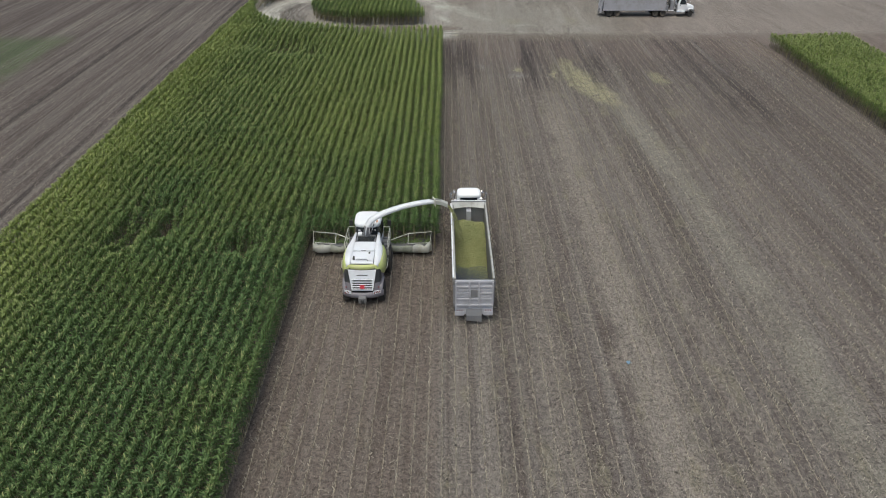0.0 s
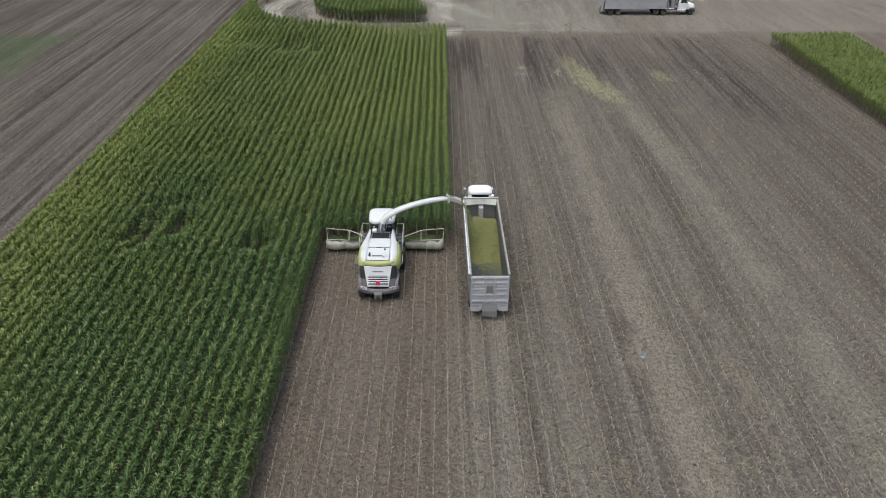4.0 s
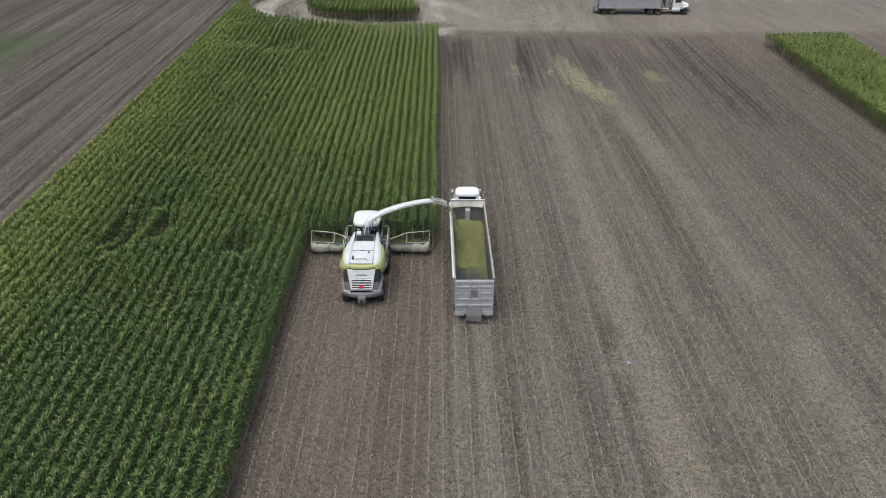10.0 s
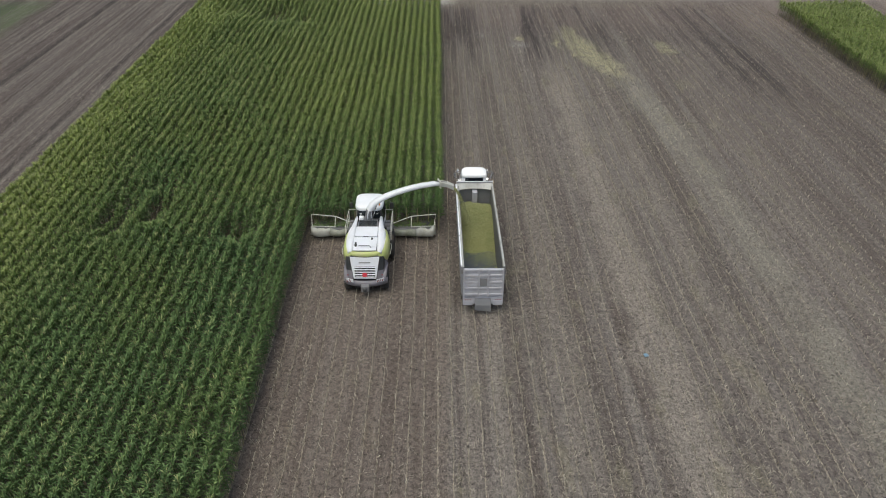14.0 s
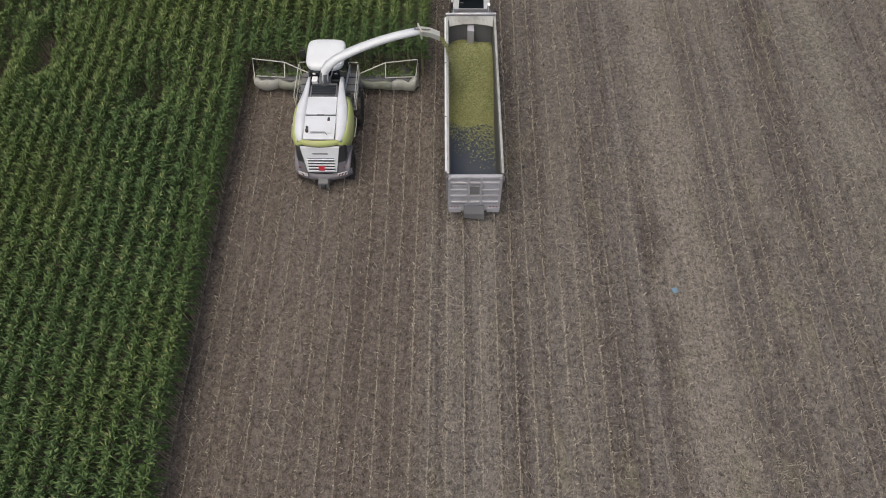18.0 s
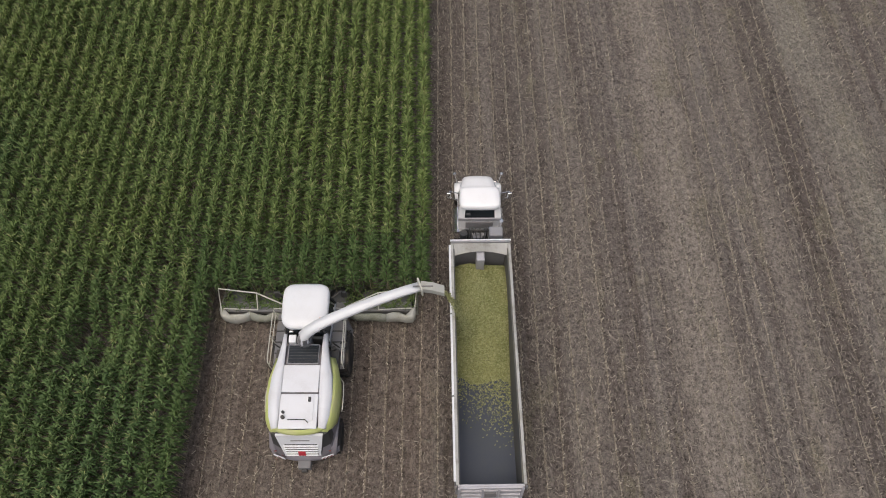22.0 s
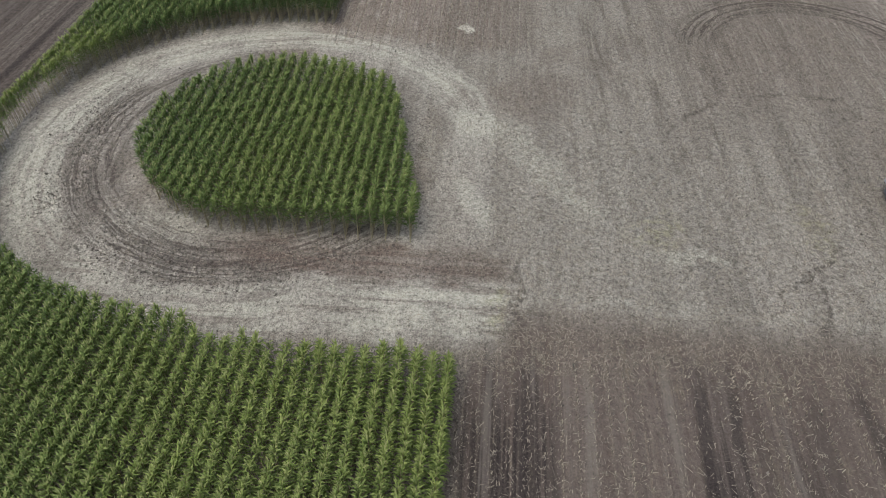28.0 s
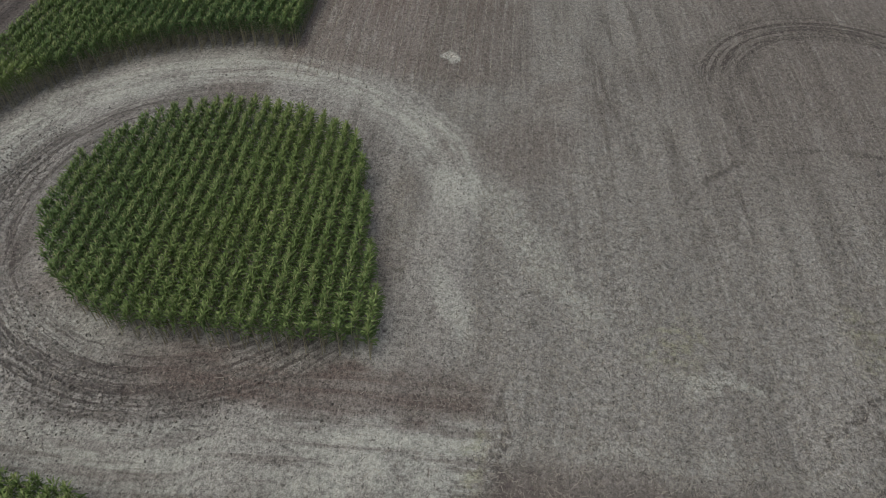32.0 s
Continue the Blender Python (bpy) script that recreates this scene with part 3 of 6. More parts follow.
def corn_variant(r, tasselled):
    """One maize plant about 2.5 m high: stalk, leaves that arch over the gap in two ranks, an upright crown, a tassel."""
    v, f, kind = [], [], []
    lean = r.normal(0, 0.03, 2)

    def blade(z, way, angles, steps, width):
        """A tapering leaf that bends along its length; angles: how far each piece rises."""
        c, s = math.cos(way), math.sin(way)
        p, high, at = 0.015, z, len(v)
        lx, ly = lean[0] * z / 2, lean[1] * z / 2
        v.append((lx + c * p, ly + s * p, high))
        for i, (up, step) in enumerate(zip(angles, steps)):
            p, high = p + math.cos(up) * step, high + math.sin(up) * step
            if i == len(angles) - 1:
                v.append((lx + c * p, ly + s * p, high))
            else:
                w, tw = width * (1.0 if i == 0 else 0.8), r.normal(0, 0.35) * width
                v.append((lx + c * p - s * w, ly + s * p + c * w, high + tw))
                v.append((lx + c * p + s * w, ly + s * p - c * w, high - tw))
        f.append((at, at + 2, at + 1))
        for i in range(len(angles) - 2):
            k = at + 1 + 2 * i
            f.extend([(k, k + 1, k + 3), (k, k + 3, k + 2)])
        k = at + 1 + 2 * (len(angles) - 2)
        f.append((k, k + 1, k + 2))

    for k in range(3):
        a = k * 2.094
        v += [(0.026 * math.cos(a), 0.026 * math.sin(a), 0.0), (0.009 * math.cos(a) + lean[0], 0.008 * math.sin(a) + lean[1], 2.2)]
    for k in range(3):
        a, b = 2 * k, 2 * ((k + 1) % 3)
        f += [(a, b, b + 1), (a, b + 1, a + 1)]
    kind += [1] * len(f)
    side = 0.0 if r.random() < 0.5 else math.pi
    for i in range(10):
        u = i / 9
        side += math.pi
        long = (0.7 - 0.16 * u) * r.uniform(0.85, 1.15)
        up = 1.05 + 0.12 * u + r.normal(0, 0.1)
        blade(1.0 + 0.82 * u, side + r.normal(0, 0.42), (up, up - 0.8 + r.normal(0, 0.15), up - 2.1 + r.normal(0, 0.3)), (long * 0.42, long * 0.33, long * 0.25), 0.034 * r.uniform(0.85, 1.2))
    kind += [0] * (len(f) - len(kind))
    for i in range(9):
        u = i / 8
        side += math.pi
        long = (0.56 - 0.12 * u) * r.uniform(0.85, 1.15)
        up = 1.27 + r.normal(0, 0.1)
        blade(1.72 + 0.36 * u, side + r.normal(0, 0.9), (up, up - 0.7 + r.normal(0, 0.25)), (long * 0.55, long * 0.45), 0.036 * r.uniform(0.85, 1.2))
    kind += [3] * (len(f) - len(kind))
    for i in range(4 if tasselled else 0):
        blade(2.12, r.uniform(0, 6.28), (1.42 - 0.12 * i, 1.2 - 0.25 * i), (0.22, 0.18), 0.021)
    kind += [2] * (len(f) - len(kind))
    return np.array(v, np.float32), np.array(f, np.int32), np.array(kind, np.int32)


VARIANTS = [corn_variant(np.random.default_rng(100 + i), i >= 12) for i in range(24)]  # the last twelve bear tassels


def plant_places(test, x_lo, x_hi, y_lo, y_hi, gap, seed, tall=1.0, spread=0.028):
    """Where plants stand: rows along y, with uneven gaps, thin spots and uneven heights."""
    r = np.random.default_rng(seed)
    first, last = math.ceil((EDGE - x_hi) / ROW), math.floor((EDGE - x_lo) / ROW)
    out = []
    for k in range(first, last + 1):
        ys = np.arange(y_lo, y_hi, gap) + r.uniform(-0.3, 0.3, len(np.arange(y_lo, y_hi, gap))) * gap
        xs = EDGE - k * ROW + r.normal(0, spread, len(ys)) + 0.05 * np.sin(ys * 0.21 + k)
        keep = test(xs, ys) & (r.random(len(ys)) > 0.03)
        out.append(np.stack([xs[keep], ys[keep]], 1))
    p = np.concatenate(out)
    x, y = p[:, 0], p[:, 1]
    h = 1.0 + 0.05 * np.sin(x * 0.33 + 1.3) * np.cos(y * 0.21) + 0.025 * np.sin(y * 0.57 + x * 0.2) + r.normal(0, 0.03, len(x))
    weak = np.zeros(len(x))
    for cx, cy, rx, ry, depth in ((-23.2, 2.4, 1.1, 3.0, 0.62), (-20.6, 3.4, 0.8, 2.4, 0.6), (-14.2, 0.4, 0.9, 1.6, 0.6), (-22.0, 6.2, 2.4, 0.9, 0.25), (-21.0, 51.4, 2.6, 3.8, 0.36), (-25.0, 53.0, 4.5, 4.0, 0.16), (-17.5, 48.5, 0.9, 1.4, 0.35)):
        weak = np.maximum(weak, depth * np.exp(-(((x - cx) / rx) ** 2 + ((y - cy) / ry) ** 2) ** 2))
    keep = r.random(len(x)) > weak * 0.3
    keep &= r.random(len(x)) > 0.6 * np.exp(-(((x + 21.2) / 1.3) ** 2 + ((y - 51.6) / 2.6) ** 2))
    return np.column_stack([x, y, tall * h * (1 - weak)])[keep]


def corn_mesh(name, places, seed):
    """All the plants given, as one mesh of leaves and stalks."""
    r = np.random.default_rng(seed)
    # tassels stand out in the riper far rows and along the west edge
    ripe = np.clip(np.maximum((places[:, 1] - 4) / 28, (-20 - places[:, 0]) / 10), 0.25, 0.9) * np.where(places[:, 1] > 62, 0.6, 1.0)
    pick = r.integers(0, 12, len(places)) + 12 * (r.random(len(places)) < ripe)
    turn, wide = r.integers(0, 2, len(places)) * np.pi + r.normal(0, 0.35, len(places)), r.uniform(0.86, 1.14, len(places))
    vs, fs, ms, at = [], [], [], 0
    for i, (v, f, kind) in enumerate(VARIANTS):
        sel = np.nonzero(pick == i)[0]
        if not len(sel):
            continue
        p, c, s = places[sel], np.cos(turn[sel])[:, None], np.sin(turn[sel])[:, None]
        w = wide[sel][:, None]
        q = np.stack([(v[:, 0] * c - v[:, 1] * s) * w + p[:, :1], (v[:, 0] * s + v[:, 1] * c) * w + p[:, 1:2], v[:, 2] * p[:, 2:3] - 0.03], -1)
        vs.append(q.reshape(-1, 3))
        fs.append((f[None] + (at + np.arange(len(sel)) * len(v))[:, None, None]).reshape(-1, 3))
        ms.append(np.tile(kind, len(sel)))
        at += len(sel) * len(v)
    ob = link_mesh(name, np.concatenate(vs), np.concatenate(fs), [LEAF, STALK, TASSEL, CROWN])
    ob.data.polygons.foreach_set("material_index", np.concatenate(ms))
    return ob


GAP = 0.175
places = plant_places(in_field, -33.2, 0, -36, 68, GAP, 1)
single = (places[:, 0] > -11.4) & (places[:, 1] > -11.5) & (places[:, 1] < 5.2) & ((places[:, 0] < -10.7 + 0.75) | (places[:, 1] < 5.2))
single[np.nonzero(single)[0][300:]] = False
field = corn_mesh("corn_field", places[~single], 11)
plants = []
for i, (v, f, kind) in enumerate(VARIANTS):
    made = link_mesh("corn_plant", v, f, [LEAF, STALK, TASSEL, CROWN])
    made.data.polygons.foreach_set("material_index", kind)
    plants.append(made.data)
    bpy.data.objects.remove(made)
pick = np.random.default_rng(15)
for px, py, tall in places[single]:
    one = new("corn_plant", plants[pick.integers(0, 12)])
    one.parent = field
    one.matrix_basis = pose(px, py, -0.03, 0, 0, pick.choice((0, 180)) + pick.normal(0, 14)) @ Matrix.Diagonal((1, 1, tall, 1))
tagged(field, "tall green standing corn in straight rows, half cut", "corn", kind="stuff")
island = corn_mesh("corn_island", plant_places(in_island, -23, -1, 69, 88, GAP, 2), 12)
tagged(island, "rounded island of tall green corn inside the sandy loop", "corn", kind="stuff")
north = corn_mesh("corn_block", plant_places(in_north, -33.2, -12.8, 60, 122, GAP, 3), 13)
tagged(north, "green corn standing beyond the sandy turning loop", "corn", kind="stuff")
strip = corn_mesh("corn_strip", plant_places(in_strip, 46.6, 58, 4, 58, 0.2, 4, 0.85, 0.2), 14)
tagged(strip, "narrow strip of bright green corn beside the stubble", "corn", kind="stuff")


def flattened(x):
    """The share of the stubble that wheels have pressed flat, strip by strip across the field."""
    strips = ((8.6, 12.4, 0.75), (16.5, 18.0, 0.6), (20.5, 25.0, 0.7), (30.0, 33.0, 0.5), (38.0, 40.0, 0.5))
    return next((share for lo, hi, share in strips if lo < x < hi), 0.15 if x < 9 else 0.35)


def stubble():
    """Cut stalks a hand high, in rows, as thin three-sided stubs."""
    r = np.random.default_rng(21)
    pts = []
    for k in range(-61, 14):
        x = EDGE - k * ROW
        lo, hi = -40.0, (4.0 if -10 < x < 0 else 62.0)
        if x > 47:
            continue
        ys = np.arange(lo, hi, 0.175)
        ys = ys + r.uniform(-0.09, 0.09, len(ys))
        ys = ys[r.random(len(ys)) > flattened(x)]
        pts.append(np.stack([x + r.normal(0, 0.018, len(ys)) + 0.03 * np.sin(ys * 0.8 + k), ys], 1))
    for k in range(-5, 18):
        ys = np.arange(92.8, 122.0, 0.19)
        ys = ys + r.uniform(-0.09, 0.09, len(ys))
        ys = ys[r.random(len(ys)) > 0.3]
        pts.append(np.stack([EDGE - k * ROW + r.normal(0, 0.035, len(ys)), ys], 1))
    p = np.concatenate(pts)
    h, rad = r.uniform(0.08, 0.22, len(p)), r.uniform(0.017, 0.03, len(p))
    wet = (p[:, 1] > 44) & (p[:, 1] < 62) & (p[:, 0] < 38) & (r.random(len(p)) < 0.3)
    wet |= (p[:, 1] > 43) & (((p[:, 0] > 0.3) & (p[:, 0] < 4.6)) | ((p[:, 0] > 10.9) & (p[:, 0] < 13.2))) & (r.random(len(p)) < 0.7)
    p, h, rad = p[~wet], h[~wet], rad[~wet]
    tip = r.normal(0, 0.035, (len(p), 2))
    v = np.empty((len(p), 6, 3))
    for j in range(3):
        a = j * 2.094
        v[:, j] = np.stack([p[:, 0] + rad * math.cos(a), p[:, 1] + rad * math.sin(a), 0 * h - 0.02], 1)
        v[:, 3 + j] = np.stack([p[:, 0] + rad * math.cos(a) + tip[:, 0], p[:, 1] + rad * math.sin(a) + tip[:, 1], h], 1)
    f = np.array([(0, 1, 4), (0, 4, 3), (1, 2, 5), (1, 5, 4), (2, 0, 3), (2, 3, 5), (3, 4, 5)])
    f = (f[None] + (np.arange(len(p)) * 6)[:, None, None]).reshape(-1, 3)
    return link_mesh("stubble", v.reshape(-1, 3), f, STUB)


tagged(stubble(), "short pale cut corn stalks standing in rows", "stubble", kind="stuff")


def residue():
    """Shreds of leaf and husk lying on the soil."""
    r = np.random.default_rng(22)

    def lay(count, x_lo, x_hi, y_lo, y_hi, along):
        x, y = r.uniform(x_lo, x_hi, count), r.uniform(y_lo, y_hi, count)
        if along:
            near = EDGE + np.round((x - EDGE) / ROW) * ROW + r.normal(0, 0.1, count)
            x = np.where(r.random(count) < 0.22, near, x)
        a = r.normal(math.pi / 2, 1.0, count) if along else r.uniform(0, math.pi, count)
        return np.stack([x, y, a], 1)

    p = np.concatenate([lay(185000, -10, 24, -40, 64, True), lay(32000, 24, 47, -10, 64, True), lay(90000, -4, 32, 61, 108, False), lay(14000, -33, -3, 61, 97, False), lay(36000, -60, -34, -5, 80, True)])
    ok = ~in_field(p[:, 0], p[:, 1]) & ~in_island(p[:, 0], p[:, 1]) & ~in_north(p[:, 0], p[:, 1])
    ok &= ~((p[:, 1] > 45) & (p[:, 1] < 61) & (p[:, 0] < 38) & (p[:, 0] > 0) & (r.random(len(p)) < 0.35))
    bare = np.array([flattened(v) for v in np.arange(-61, 60, 0.25)])[((p[:, 0] + 61) / 0.25).astype(int).clip(0, 483)]
    ok &= ~((p[:, 1] < 62) & (p[:, 0] > 1) & (r.random(len(p)) < (bare - 0.15) * 0.9))
    ring = np.hypot(p[:, 0] + 14.5, p[:, 1] - 78.5)
    sandy = ((ring > 12.4) & (ring < 17) & (p[:, 0] < 1)) | ((p[:, 0] < 2) & (p[:, 1] > 62.2) & (p[:, 1] < 66.8))
    fresh = (p[:, 0] > -10) & (p[:, 0] < 0.3) & (p[:, 1] < 3)
    ok &= ~((sandy & (r.random(len(p)) < 0.85)) | (fresh & (r.random(len(p)) < 0.7)))
    p = p[ok]
    n = len(p)
    half, wide = (r.gamma(2.2, 0.026, n) + 0.02) * np.where(p[:, 1] > 64, 1.15, 1.0), r.uniform(0.006, 0.014, n) * np.where(p[:, 1] > 64, 1.15, 1.0)
    c, s = np.cos(p[:, 2]), np.sin(p[:, 2])
    z, tilt = r.uniform(0.012, 0.05, n), r.normal(0, 0.03, n)
    v = np.empty((n, 4, 3))
    for j, (a, b) in enumerate(((-1, -1), (-1, 1), (1, 1), (1, -1))):
        v[:, j] = np.stack([p[:, 0] + a * half * c - b * wide * s, p[:, 1] + a * half * s + b * wide * c, z + a * tilt], 1)
    f = (np.array([(0, 3, 2, 1)])[None] + (np.arange(n) * 4)[:, None, None]).reshape(-1, 4)
    return link_mesh("crop_residue", v.reshape(-1, 3), f, TRASH)


def clods():
    """Crumbs and lumps of soil, thickest where wheels have torn up the loop."""
    r = np.random.default_rng(23)
    x = np.concatenate([r.uniform(-10, 26, 26000), r.uniform(-32, 30, 26000)])
    y = np.concatenate([r.uniform(-38, 62, 26000), r.uniform(60, 100, 26000)])
    a, d = r.uniform(2.6, 5.6, 9000), r.normal(12.2, 1.3, 9000)
    x, y = np.concatenate([x, -14.5 + d * np.cos(a)]), np.concatenate([y, 78.5 + d * np.sin(a)])
    ok = ~in_field(x, y) & ~in_island(x, y) & ~in_north(x, y)
    x, y = x[ok], y[ok]
    n = len(x)
    size, turn = 0.014 + r.gamma(1.5, 0.01, n), r.uniform(0, 6.28, n)
    v = np.empty((n, 4, 3))
    for j in range(3):
        b = turn + j * 2.094 + r.normal(0, 0.3, n)
        v[:, j] = np.stack([x + size * np.cos(b), y + size * np.sin(b) * 1.2, 0 * x - 0.03], 1)
    v[:, 3] = np.stack([x + size * r.normal(0, 0.3, n), y + size * r.normal(0, 0.3, n), size * r.uniform(0.8, 1.6, n)], 1)
    f = (np.array([(0, 1, 3), (1, 2, 3), (2, 0, 3)])[None] + (np.arange(n) * 4)[:, None, None]).reshape(-1, 3)
    return link_mesh("soil_clods", v.reshape(-1, 3), f, CLOD)


tagged(clods(), "loose crumbs and lumps of brown soil", "soil", kind="stuff")
tagged(residue(), "scattered shreds of dry corn leaf on the soil", "crop residue", kind="stuff")


# ---- building tools ----
def part(name, bm, material, parent, label=""):
    """Links a bmesh as one mesh under a thing or a part."""
    mesh = bpy.data.meshes.new(name)
    bmesh.ops.recalc_face_normals(bm, faces=bm.faces)
    bm.to_mesh(mesh)
    bm.free()
    for m in material if isinstance(material, (list, tuple)) else [material]:
        mesh.materials.append(m)
    ob = new(name, mesh)
    ob.parent = parent
    if label:
        tagged(ob, label)
    return ob


def smooth(ob):
    for p in ob.data.polygons:
        p.use_smooth = True
    return ob


def box(bm, x, y, z, sx, sy, sz, bevel=0.0, turn=None):
    """A box centred at x, y, z with its sides and softened edges."""
    made = bmesh.ops.create_cube(bm, size=1.0)["verts"]
    m = Matrix.Translation((x, y, z)) @ (turn.to_4x4() if turn else Matrix()) @ Matrix.Diagonal((sx, sy, sz, 1))
    bmesh.ops.transform(bm, matrix=m, verts=made)
    if bevel:
        edges = list({e for v in made for e in v.link_edges})
        bmesh.ops.bevel(bm, geom=edges, offset=bevel, segments=2, affect="EDGES", profile=0.6)
    return bm


def solid(x, y, z, sx, sy, sz, bevel=0.0, turn=None):
    return box(bmesh.new(), x, y, z, sx, sy, sz, bevel, turn)


def loft(rings, closed=True, caps=True):
    """A skin over rings of equally many points."""
    bm = bmesh.new()
    made = [[bm.verts.new(p) for p in ring] for ring in rings]
    n = len(rings[0])
    for a, b in zip(made, made[1:]):
        for i in range(n if closed else n - 1):
            bm.faces.new((a[i], a[(i + 1) % n], b[(i + 1) % n], b[i]))
    if caps and closed:
        bm.faces.new(made[0])
        bm.faces.new(list(reversed(made[-1])))
    return bm


def tube(path, radius, sides=8, bm=None, caps=True):
    """A round bar along a path."""
    bm = bm or bmesh.new()
    path = [Vector(p) for p in path]
    rings = []
    for i, p in enumerate(path):
        ahead = (path[min(i + 1, len(path) - 1)] - path[max(i - 1, 0)]).normalized()
        side = ahead.orthogonal().normalized() if abs(ahead.z) > 0.95 else ahead.cross(Vector((0, 0, 1))).normalized()
        up = side.cross(ahead)
        r = radius[i] if isinstance(radius, (list, tuple)) else radius
        rings.append([bm.verts.new(p + side * r * math.cos(a) + up * r * math.sin(a)) for a in (2 * math.pi * k / sides for k in range(sides))])
    for a, b in zip(rings, rings[1:]):
        for i in range(sides):
            bm.faces.new((a[i], a[(i + 1) % sides], b[(i + 1) % sides], b[i]))
    if caps:
        bm.faces.new(rings[0])
        bm.faces.new(list(reversed(rings[-1])))
    return bm


def lathe_x(x, y, z, profile, sides=28):
    """A body turned round an axle along x: profile of (offset along x, radius)."""
    return loft([[(x + o, y + r * math.cos(2 * math.pi * k / sides), z + r * math.sin(2 * math.pi * k / sides)) for k in range(sides)] for o, r in profile])


def mirrored(fn):
    for s in (-1, 1):
        fn(s)


def wheel(parent, x, y, radius, width, rim, lugs=0, side=1, name="wheel"):
    """A wheel with its tyre, lugs and rim; side: which way its face looks."""
    h = width / 2
    hub = part(name, lathe_x(x, y, radius, [(-h * 0.5, rim * 0.5), (-h * 0.4, rim * 0.98), (h * 0.4, rim * 0.98), (h * 0.5, rim * 0.5)]), DARK, parent)
    tyre = lathe_x(x, y, radius, [(-h * 0.8, rim), (-h, rim * 1.18), (-h * 0.98, radius * 0.9), (-h * 0.7, radius * 0.985), (0, radius), (h * 0.7, radius * 0.985), (h * 0.98, radius * 0.9), (h, rim * 1.18), (h * 0.8, rim)])
    smooth(part("tyre", tyre, RUBBER, hub))
    if lugs:
        bm = bmesh.new()
        for k in range(lugs):
            a = 2 * math.pi * k / lugs
            s = 1 if k % 2 else -1
            m = Euler((a, 0, 0)).to_matrix() @ Euler((0, 0, 0.6 * s)).to_matrix()
            c = Euler((a, 0, 0)).to_matrix() @ Vector((s * h * 0.45, 0, radius + 0.015))
            box(bm, x + c.x, y + c.y, radius + c.z, h * 1.05, 0.06, 0.05, 0, m)
        part("tread", bm, RUBBER, hub)
    face = side * h * 0.55
    smooth(part("rim", lathe_x(x, y, radius, [(face * 0.6, rim * 0.97), (face, rim * 0.93), (face * 0.85, rim * 0.55), (face * 1.05, rim * 0.3), (face * 1.1, 0.02)]), RIM, hub))
    return hub


